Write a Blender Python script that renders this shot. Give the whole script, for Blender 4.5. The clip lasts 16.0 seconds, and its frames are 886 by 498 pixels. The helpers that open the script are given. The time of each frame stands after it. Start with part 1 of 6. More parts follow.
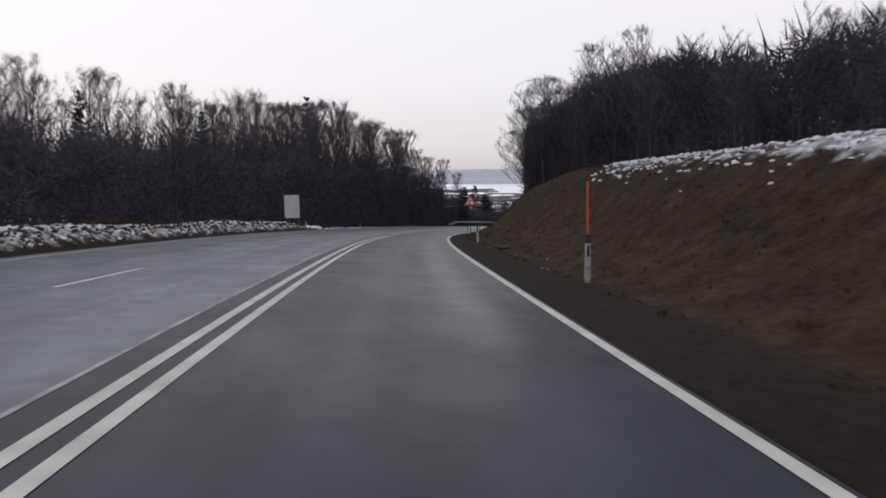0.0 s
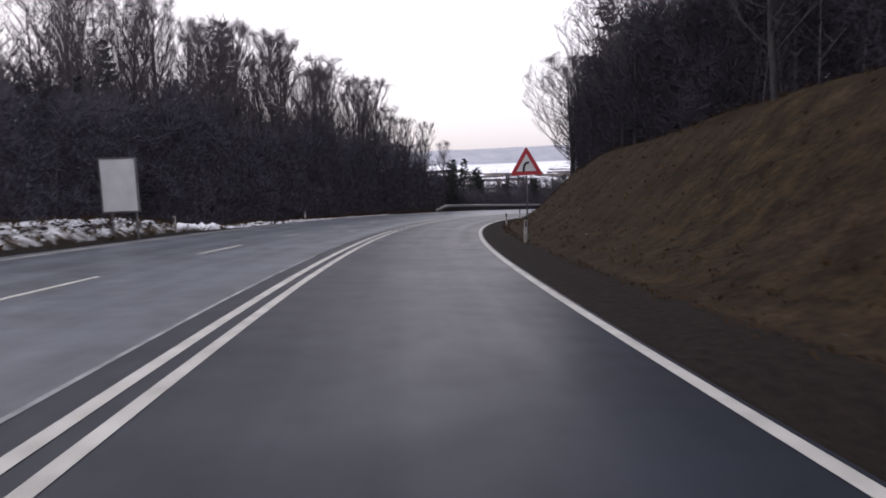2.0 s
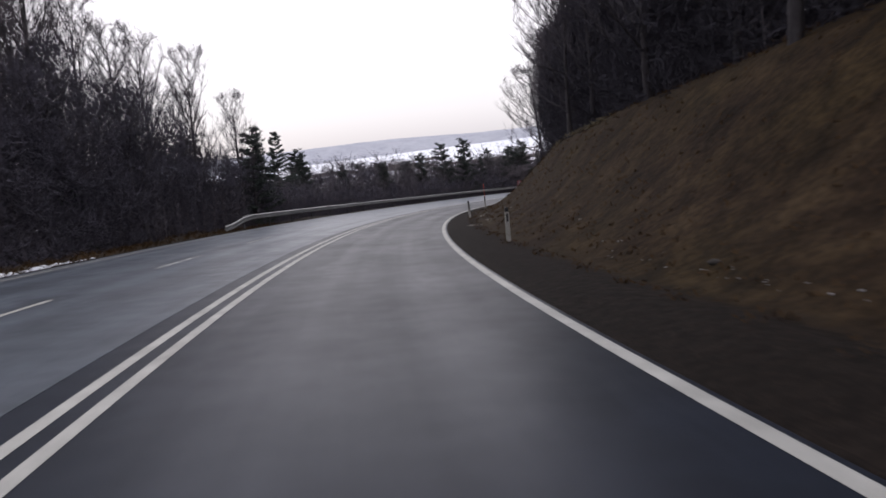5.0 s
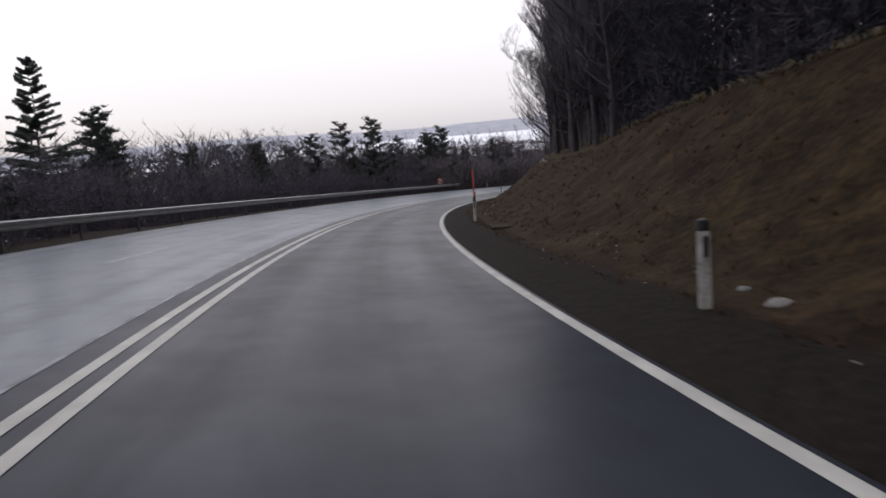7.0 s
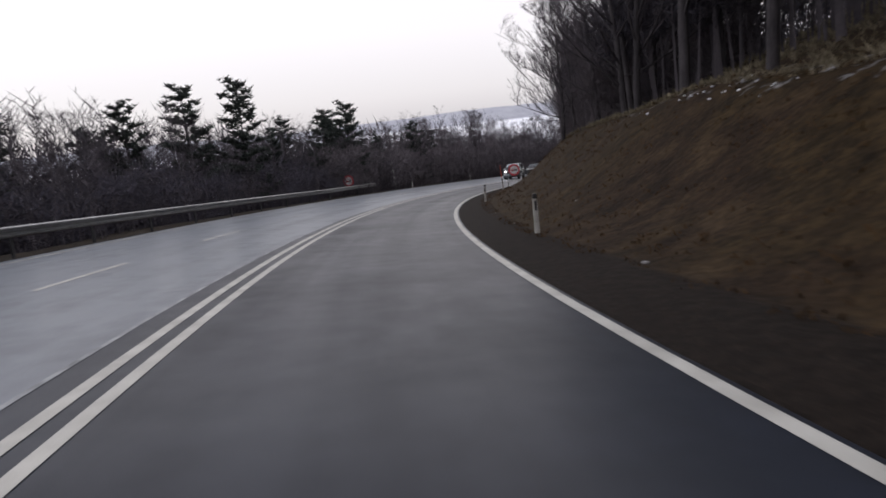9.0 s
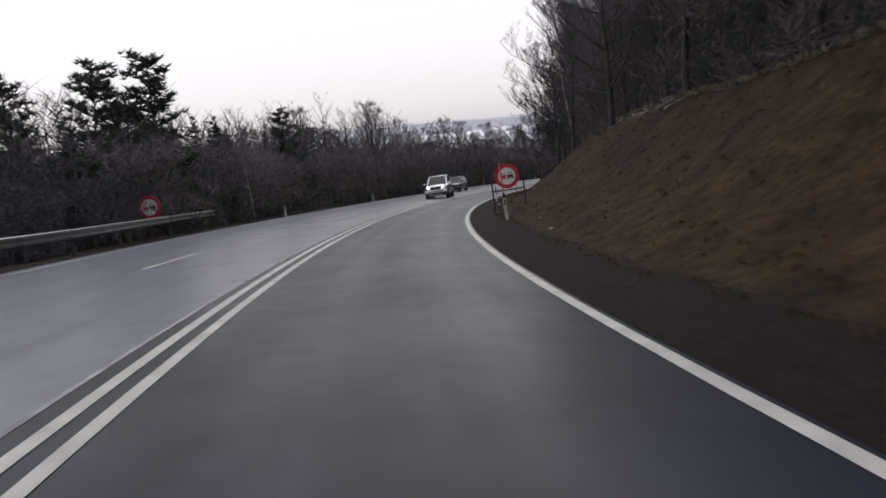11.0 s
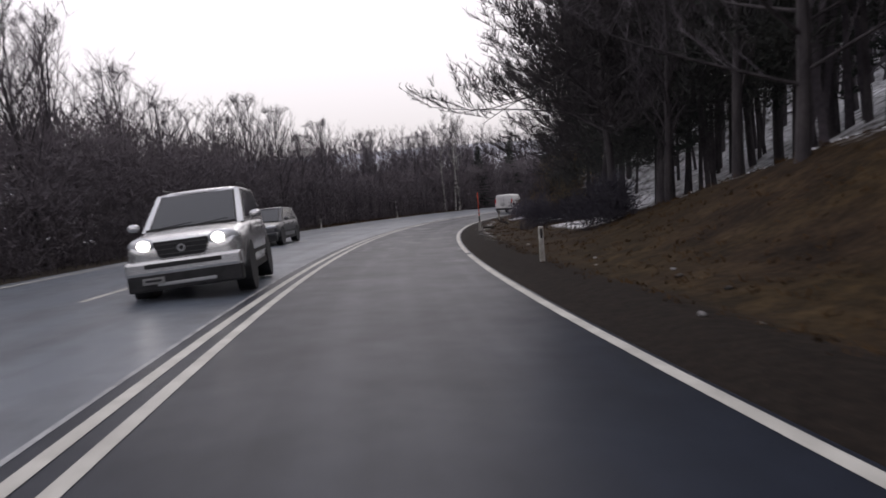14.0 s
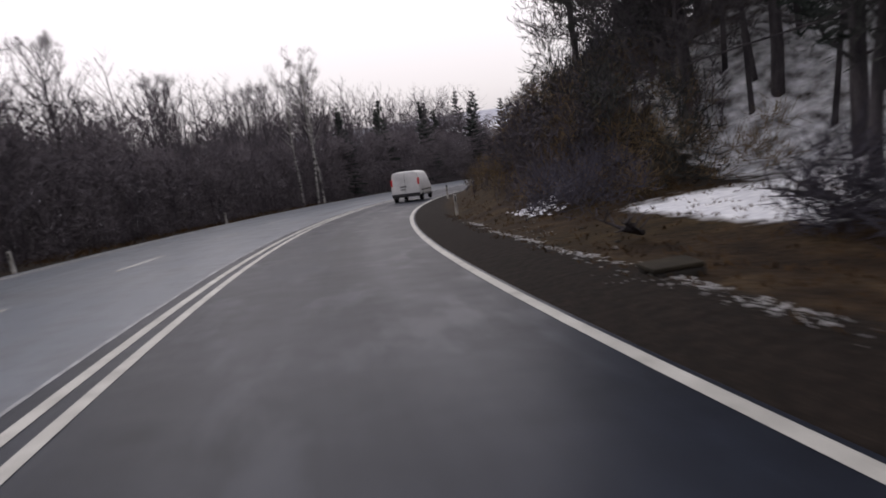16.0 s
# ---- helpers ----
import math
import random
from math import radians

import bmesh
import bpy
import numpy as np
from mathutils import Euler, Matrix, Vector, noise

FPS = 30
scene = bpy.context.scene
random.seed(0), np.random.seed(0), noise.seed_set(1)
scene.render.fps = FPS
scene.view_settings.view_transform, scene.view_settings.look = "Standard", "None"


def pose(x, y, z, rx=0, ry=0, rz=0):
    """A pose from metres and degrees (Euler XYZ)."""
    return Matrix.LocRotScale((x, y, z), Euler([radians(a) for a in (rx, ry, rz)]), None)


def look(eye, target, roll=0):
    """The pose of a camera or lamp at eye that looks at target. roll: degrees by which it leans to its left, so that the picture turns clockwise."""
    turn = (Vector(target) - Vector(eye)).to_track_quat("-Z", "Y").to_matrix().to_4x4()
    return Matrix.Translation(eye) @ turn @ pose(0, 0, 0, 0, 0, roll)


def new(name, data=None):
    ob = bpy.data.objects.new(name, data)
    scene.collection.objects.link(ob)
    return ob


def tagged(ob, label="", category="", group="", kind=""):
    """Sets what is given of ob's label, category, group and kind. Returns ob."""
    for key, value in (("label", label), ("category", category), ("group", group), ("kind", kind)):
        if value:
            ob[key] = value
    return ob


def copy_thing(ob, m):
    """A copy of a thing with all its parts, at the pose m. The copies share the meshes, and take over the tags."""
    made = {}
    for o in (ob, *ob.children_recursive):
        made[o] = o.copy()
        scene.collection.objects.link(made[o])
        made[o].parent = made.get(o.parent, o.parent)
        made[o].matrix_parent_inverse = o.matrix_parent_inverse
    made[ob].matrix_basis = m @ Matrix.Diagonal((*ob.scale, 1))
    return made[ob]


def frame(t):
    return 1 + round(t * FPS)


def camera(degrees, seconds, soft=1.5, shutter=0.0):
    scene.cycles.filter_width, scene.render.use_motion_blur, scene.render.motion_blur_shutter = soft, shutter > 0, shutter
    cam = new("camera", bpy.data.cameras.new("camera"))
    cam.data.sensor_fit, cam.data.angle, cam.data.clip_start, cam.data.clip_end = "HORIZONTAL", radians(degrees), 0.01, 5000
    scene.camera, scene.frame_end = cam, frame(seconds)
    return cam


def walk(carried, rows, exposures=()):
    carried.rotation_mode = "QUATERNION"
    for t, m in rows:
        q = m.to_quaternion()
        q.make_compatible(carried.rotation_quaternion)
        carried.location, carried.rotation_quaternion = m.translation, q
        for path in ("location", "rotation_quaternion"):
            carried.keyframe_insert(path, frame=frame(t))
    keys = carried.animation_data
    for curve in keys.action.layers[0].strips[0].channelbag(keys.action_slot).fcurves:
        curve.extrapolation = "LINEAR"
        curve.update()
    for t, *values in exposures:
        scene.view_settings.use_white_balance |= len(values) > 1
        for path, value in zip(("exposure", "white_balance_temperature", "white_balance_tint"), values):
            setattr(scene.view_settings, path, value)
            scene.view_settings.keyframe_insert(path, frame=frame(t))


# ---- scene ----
cam = camera(63.5, 16.0, soft=1.7, shutter=0.2)
PATH = [  # seconds, place, tilt, turn, roll
    (0, 0.00, -1.57, 1.14, 84.06, -94.04, -0.81),
    (0.5, 6.90, -1.47, 0.80, 83.04, -96.11, 0.38),
    (1, 13.79, -1.55, 0.44, 82.35, -96.03, 1.42),
    (1.5, 20.69, -1.71, 0.05, 82.32, -95.38, 0.82),
    (2, 27.57, -1.96, -0.36, 82.55, -96.31, -1.98),
    (2.5, 34.44, -2.30, -0.79, 83.81, -98.83, -4.60),
    (3, 41.27, -2.92, -1.24, 83.35, -100.60, -5.81),
    (3.5, 48.06, -3.67, -1.71, 83.03, -102.71, -8.23),
    (4, 54.79, -4.66, -2.17, 82.53, -106.39, -8.58),
    (4.2, 57.48, -5.03, -2.36, 81.87, -108.08, -6.38),
    (4.7, 64.15, -6.29, -2.83, 81.57, -109.83, -6.39),
    (5.2, 70.75, -7.79, -3.31, 81.27, -111.65, -6.40),
    (5.7, 77.27, -9.54, -3.79, 80.96, -113.53, -6.40),
    (6.3, 85.00, -11.98, -4.38, 80.60, -115.86, -6.42),
    (6.5, 87.58, -12.84, -4.58, 80.66, -116.80, -6.17),
    (7, 94.01, -15.20, -5.08, 80.61, -120.49, -4.44),
    (7.5, 100.34, -17.99, -5.60, 80.16, -122.93, -5.63),
    (8, 106.63, -21.00, -6.13, 80.10, -125.08, -5.61),
    (8.5, 112.89, -24.26, -6.67, 80.55, -126.91, -4.94),
    (9, 119.07, -27.86, -7.21, 79.97, -129.35, -6.09),
    (9.5, 125.17, -31.81, -7.77, 80.30, -132.04, -5.79),
    (10, 131.12, -36.11, -8.33, 80.40, -134.53, -5.99),
    (10.5, 136.91, -40.73, -8.90, 80.50, -137.08, -6.19),
    (11, 142.47, -45.64, -9.46, 80.60, -139.68, -6.39),
    (11.5, 147.80, -50.84, -10.02, 80.70, -142.33, -6.59),
    (12, 152.87, -56.31, -10.59, 81.83, -144.88, -5.07),
    (12.5, 157.74, -61.89, -11.14, 82.58, -147.03, -5.89),
    (13, 162.12, -67.71, -11.68, 82.28, -150.43, -6.78),
    (13.5, 166.27, -73.52, -12.21, 82.30, -153.14, -6.20),
    (14, 170.06, -79.44, -12.73, 82.41, -155.38, -4.78),
    (14.5, 173.59, -85.34, -13.24, 82.57, -157.11, -3.07),
    (15, 176.68, -91.32, -13.73, 81.82, -158.64, -5.90),
    (15.5, 179.62, -97.20, -14.21, 81.98, -161.54, -6.43),
    (16, 182.96, -104.75, -14.82, 80.21, -167.66, -7.89),
]
walk(cam, [(t, pose(x, y, z) @ pose(0, 0, 0, 0, 0, turn) @ pose(0, 0, 0, tilt) @ pose(0, 0, 0, 0, 0, roll)) for t, x, y, z, tilt, turn, roll in PATH],
     [(0, -0.27, 6480, 12.0), (1, -0.15, 6490, 13.4), (2, 0.16, 6440, 15.6), (4, 0.19, 6470, 14.2), (6.5, 0.05, 6510, 12.2), (8, -0.02, 6540, 11.6), (12, 0.0, 6580, 13.0), (16, 0.04, 6720, 14.4)])

# ---- world and light: a bright overcast winter sky ----
world = bpy.data.worlds.new("overcast_sky")
scene.world = world
world.use_nodes = True
wn, wl = world.node_tree.nodes, world.node_tree.links
wn.clear()
w_out, w_bg = wn.new("ShaderNodeOutputWorld"), wn.new("ShaderNodeBackground")
w_sky = wn.new("ShaderNodeTexSky")
w_sky.sky_type, w_sky.sun_disc = "NISHITA", False
w_sky.sun_elevation, w_sky.sun_rotation = radians(32), radians(60)
w_dim = wn.new("ShaderNodeMix")
w_dim.data_type = "RGBA"
w_dim.inputs[0].default_value = 0.985
w_co, w_sep, w_map, w_grad = wn.new("ShaderNodeTexCoord"), wn.new("ShaderNodeSeparateXYZ"), wn.new("ShaderNodeMapRange"), wn.new("ShaderNodeValToRGB")
wl.new(w_co.outputs["Generated"], w_sep.inputs[0])
wl.new(w_sep.outputs[2], w_map.inputs[0])
w_map.inputs[1].default_value, w_map.inputs[2].default_value = -0.02, 1.0
w_grad.color_ramp.elements[0].color, w_grad.color_ramp.elements[1].color = (0.55, 0.54, 0.58, 1), (0.86, 0.88, 1.0, 1)
for w_at, w_colour in ((0.06, (0.80, 0.775, 0.81, 1)), (0.14, (0.99, 0.95, 0.985, 1)), (0.32, (1.10, 1.055, 1.09, 1))):
    w_grad.color_ramp.elements.new(w_at).color = w_colour
wl.new(w_map.outputs[0], w_grad.inputs[0])
wl.new(w_grad.outputs[0], w_dim.inputs[7])
wl.new(w_sky.outputs[0], w_dim.inputs[6])
wl.new(w_dim.outputs[2], w_bg.inputs[0])
w_bg.inputs[1].default_value = 1.0
wl.new(w_bg.outputs[0], w_out.inputs[0])
sun = new("sun", bpy.data.lights.new("sun", "SUN"))
sun.data.energy, sun.data.angle, sun.data.color = 0.5, radians(25), (1.0, 0.97, 0.93)
sun.matrix_world = look((0, 0, 60), (-20, 35, 26))

# ---- the road's line: bend, fall and bank along its length ----
KAP = [0.00154, -0.0002, -0.00209, -0.00398, -0.00531, -0.00584, -0.00586, -0.00621, -0.00646, -0.00672, -0.00629, -0.00497, -0.00518, -0.00637, -0.00712, -0.00735, -0.00725, -0.00698, -0.00663, -0.00628, -0.00597, -0.00571, -0.00552, -0.00539, -0.0053, -0.00526]
FALL = [-0.0292, -0.0661, -0.0765, -0.0733, -0.0696, -0.0667, -0.0645, -0.0626, -0.061]
BANK = [0.0385, 0.0456, 0.0506, 0.0386, 0.0333, 0.0293, 0.0267, 0.0252, 0.0244]
S0, S1 = -80, 440
SS = np.arange(S0, S1 + 1, 1.0)


def running(rate):
    return np.concatenate([[0], np.cumsum((rate[1:] + rate[:-1]) / 2)])


r_turn = running(np.interp(SS, np.arange(-20, 500, 20.0), KAP))
r_turn -= r_turn[-S0]
r_x, r_y = running(np.cos(r_turn)), running(np.sin(r_turn))
r_z = running(np.interp(SS, np.arange(-40, 601, 80.0), FALL))
r_x, r_y, r_z = r_x - r_x[-S0], r_y - r_y[-S0], r_z - r_z[-S0]
r_bank = np.interp(SS, np.arange(-40, 601, 80.0), BANK)


def on(s, v, h=0.0):
    """World place at s metres along the road, v metres left of the centre marking, h above the road's plane."""
    a = float(np.interp(s, SS, r_turn))
    e = min(max(v, -12.0), 14.0)
    return Vector((float(np.interp(s, SS, r_x)) - math.sin(a) * v, float(np.interp(s, SS, r_y)) + math.cos(a) * v,
                   float(np.interp(s, SS, r_z)) + float(np.interp(s, SS, r_bank)) * e + h))


def heading(s):
    return math.degrees(float(np.interp(s, SS, r_turn)))


# ---- the shape of the land beside the road ----
CREST = ((-80, 2.4), (0, 2.5), (10, 2.55), (16, 2.76), (24, 3.0), (32, 3.28), (40, 3.4), (100, 3.3), (115, 2.75), (130, 2.3), (142, 2.8), (152, 2.9), (180, 3.0), (190, 2.6), (200, 2.35), (210, 1.9), (217, 1.1), (222, 0.6), (232, 0.38), (241, 0.34), (244, 0.5), (248, 2.0), (252, 3.2), (262, 3.6), (440, 3.2))
LEFT = ((-80, 0.3), (60, 0.25), (85, -0.4), (105, -1.6), (170, -1.8), (190, -0.8), (230, -0.3), (440, 0.2))


def along(table, s):
    return float(np.interp(s, [a for a, _ in table], [b for _, b in table]))


def smooth(a, b, x):
    t = min(max((x - a) / (b - a), 0.0), 1.0)
    return t * t * (3 - 2 * t)


def rise(s, v):
    """Height of the ground above the road's plane."""
    n1 = noise.noise(Vector((s * 0.11, v * 0.11, 3.0)))
    n2 = noise.noise(Vector((s * 0.5, v * 0.5, 7.0))) * smooth(16, 10, abs(v))
    if -3.60 < v < 6.85:
        return -0.07
    if v <= -3.60:
        d = -3.60 - v
        c = along(CREST, s)
        z = -0.02 + 0.14 * smooth(0.0, 0.9, d) - 0.05 * smooth(0.9, 1.5, d)
        z += c * smooth(0.2, 1.0, (d - 1.5) / 4.3) * 0.35 + c * 0.65 * min(max((d - 1.4) / 3.9, 0), 1)
        flat = smooth(212, 222, s) * smooth(250, 243, s)
        z += (max(d - 5.3, 0) * 0.10 + min(max(d - 5.3, 0), 30) * 0.06) * (1 - 0.8 * flat)
        z += min(max(d - 6.5 - 1.8 * flat, 0), 26) * (0.34 + 0.06 * flat) * smooth(196, 214, s) * smooth(300, 262, s)
        z += min(max(d - 6.2, 0), 12) * 0.20 * smooth(119, 126, s) * smooth(158, 150, s)
        z -= max(d - 34, 0) * 0.75
        return z + n1 * 0.22 * smooth(1.2, 3, d) + n2 * 0.05 * smooth(0.3, 2, d)
    d = v - 6.95
    low = along(LEFT, s)
    z = -0.02 - 0.10 * smooth(0.1, 1.2, d)
    z += low * smooth(1.5, 12, d)
    if s < 62:
        z += 0.60 * smooth(0.5, 1.7, d) * (1 - 0.6 * smooth(3, 7, d)) * smooth(64, 50, s)
    if d > 20:
        z -= (d - 20) * 0.33 * smooth(60, 110, s) + (d - 20) * 0.05
    return z + n1 * 0.25 * smooth(0.6, 3, d) + n2 * 0.06 * smooth(0.3, 1.5, d)


def land(s, v, h=0.0):
    return on(s, v, rise(s, v) + h)


# ---- materials ----
def material(name, dark, light, scale=4.0, fine=60.0, rough=0.85, bump=0.3, depth=0.02, spec=0.3, metal=0.0, third=None, third_at=0.6, stretch=(1, 1, 1), island=0.0):
    m = bpy.data.materials.new(name)
    m.use_nodes = True
    nt = m.node_tree
    nodes, links = nt.nodes, nt.links
    b = nodes["Principled BSDF"]
    b.inputs["Roughness"].default_value, b.inputs["Metallic"].default_value = rough, metal
    b.inputs["Specular IOR Level"].default_value = spec
    geo = nodes.new("ShaderNodeNewGeometry")
    mp = nodes.new("ShaderNodeMapping")
    mp.inputs["Scale"].default_value = stretch
    links.new(geo.outputs["Position"], mp.inputs["Vector"])
    n1, n2 = nodes.new("ShaderNodeTexNoise"), nodes.new("ShaderNodeTexNoise")
    n1.inputs["Scale"].default_value, n2.inputs["Scale"].default_value = scale, fine
    n1.inputs["Detail"].default_value, n2.inputs["Detail"].default_value = 5, 3
    for n in (n1, n2):
        links.new(mp.outputs[0], n.inputs["Vector"])
    add = nodes.new("ShaderNodeMath")
    add.operation = "MULTIPLY_ADD"
    links.new(n2.outputs[0], add.inputs[0])
    add.inputs[1].default_value = 0.5
    half = nodes.new("ShaderNodeMath")
    half.operation = "MULTIPLY_ADD"
    links.new(n1.outputs[0], half.inputs[0])
    half.inputs[1].default_value, half.inputs[2].default_value = 0.9, -0.2
    links.new(half.outputs[0], add.inputs[2])
    last = add
    if island:
        inf = nodes.new("ShaderNodeNewGeometry")
        oi = nodes.new("ShaderNodeObjectInfo")
        sm = nodes.new("ShaderNodeMath")
        links.new(inf.outputs["Random Per Island"], sm.inputs[0])
        links.new(oi.outputs["Random"], sm.inputs[1])
        ia = nodes.new("ShaderNodeMath")
        ia.operation = "MULTIPLY_ADD"
        links.new(sm.outputs[0], ia.inputs[0])
        ia.inputs[1].default_value = island
        links.new(add.outputs[0], ia.inputs[2])
        last = ia
    ramp = nodes.new("ShaderNodeValToRGB")
    links.new(last.outputs[0], ramp.inputs[0])
    ramp.color_ramp.elements[0].position, ramp.color_ramp.elements[1].position = 0.3, 0.72
    ramp.color_ramp.elements[0].color, ramp.color_ramp.elements[1].color = (*dark, 1), (*light, 1)
    if third:
        e = ramp.color_ramp.elements.new(third_at)
        e.color = (*third, 1)
    links.new(ramp.outputs[0], b.inputs["Base Color"])
    if bump:
        bp = nodes.new("ShaderNodeBump")
        bp.inputs["Strength"].default_value, bp.inputs["Distance"].default_value = bump, depth
        links.new(add.outputs[0], bp.inputs["Height"])
        links.new(bp.outputs[0], b.inputs["Normal"])
    return m


def plain(name, colour, rough=0.5, metal=0.0, spec=0.5, glow=0.0):
    m = bpy.data.materials.new(name)
    m.use_nodes = True
    b = m.node_tree.nodes["Principled BSDF"]
    b.inputs["Base Color"].default_value = (*colour, 1)
    b.inputs["Roughness"].default_value, b.inputs["Metallic"].default_value, b.inputs["Specular IOR Level"].default_value = rough, metal, spec
    if glow:
        b.inputs["Emission Color"].default_value, b.inputs["Emission Strength"].default_value = (1, 0.97, 0.9, 1), glow
    return m


M = {
    "paint": material("road_paint", (0.33, 0.32, 0.29), (0.53, 0.52, 0.475), 2.5, 120, 0.6, 0.1, 0.003, 0.4),
    "faint": material("pale_joint", (0.10, 0.103, 0.11), (0.40, 0.41, 0.42), 2.5, 40, 0.6, 0.1, 0.003, 0.4),
    "worn": material("worn_paint", (0.12, 0.12, 0.12), (0.55, 0.55, 0.53), 4.0, 60, 0.65, 0.1, 0.003, 0.4),
    "snow": material("snow", (0.62, 0.64, 0.69), (0.84, 0.85, 0.88), 1.6, 20, 0.7, 0.4, 0.03, 0.3),
    "bark": material("bark", (0.030, 0.0275, 0.031), (0.077, 0.069, 0.073), 6, 40, 0.9, 0.5, 0.02, 0.2, stretch=(1, 1, 0.25)),
    "twig": material("twig", (0.043, 0.039, 0.047), (0.108, 0.097, 0.108), 0.6, 9, 0.9, 0.0, 0.02, 0.1, island=0.12),
    "thicket": material("thicket_twigs", (0.064, 0.061, 0.077), (0.096, 0.089, 0.109), 0.30, 3, 0.95, 0.0, 0.02, 0.05),
    "brown_thicket": material("brown_thicket_twigs", (0.092, 0.082, 0.090), (0.136, 0.121, 0.129), 0.30, 3, 0.95, 0.0, 0.02, 0.05),
    "late_thicket": material("grey_brown_twigs", (0.116, 0.104, 0.114), (0.172, 0.152, 0.163), 0.30, 3, 0.95, 0.0, 0.02, 0.05),
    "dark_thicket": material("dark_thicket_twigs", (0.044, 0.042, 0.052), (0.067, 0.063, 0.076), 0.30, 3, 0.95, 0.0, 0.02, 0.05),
    "dark_needle": material("dark_pine_needle", (0.022, 0.0235, 0.0240), (0.056, 0.058, 0.054), 0.8, 9, 0.9, 0.0, 0.02, 0.05, island=0.12),
    "bramble": material("dead_bramble", (0.050, 0.036, 0.022), (0.190, 0.140, 0.082), 0.8, 6, 0.95, 0.0, 0.02, 0.05, island=0.15),
    "needle": material("needle", (0.016, 0.021, 0.022), (0.047, 0.057, 0.050), 1.2, 14, 0.8, 0.0, 0.02, 0.2, island=0.15),
    "birch": material("birch_bark", (0.02, 0.019, 0.018), (0.40, 0.385, 0.37), 2.2, 7, 0.8, 0.2, 0.01, 0.2, stretch=(1, 1, 2.5)),
    "white": material("white_plastic", (0.20, 0.18, 0.155), (0.54, 0.53, 0.50), 5.0, 30, 0.55, 0.0, 0.02, 0.4),
    "black": plain("black_plastic", (0.012, 0.012, 0.013), 0.5),
    "orange": plain("orange_pole", (0.75, 0.09, 0.03), 0.5),
    "red": plain("red_sheeting", (0.40, 0.024, 0.035), 0.45),
    "sheet": material("sign_white", (0.55, 0.56, 0.57), (0.72, 0.72, 0.72), 2.0, 30, 0.5, 0.0),
    "steel": material("galvanised_steel", (0.15, 0.154, 0.16), (0.27, 0.274, 0.28), 3.0, 40, 0.33, 0.1, 0.004, 0.5, metal=0.95),
    "dull": material("weathered_steel", (0.10, 0.10, 0.105), (0.2, 0.2, 0.205), 5.0, 40, 0.6, 0.1, 0.004, 0.4, metal=0.5),
    "dark_steel": material("dark_steel", (0.02, 0.02, 0.022), (0.06, 0.06, 0.064), 5.0, 40, 0.7, 0.1, 0.004, 0.3),
    "mossy": material("mossy_concrete", (0.0130, 0.0108, 0.0072), (0.0396, 0.0331, 0.0223), 4.0, 50, 0.9, 0.4, 0.012, 0.2),
    "concrete": material("wet_concrete", (0.016, 0.0145, 0.0125), (0.05, 0.045, 0.04), 3.0, 50, 0.85, 0.3, 0.01, 0.3),
}


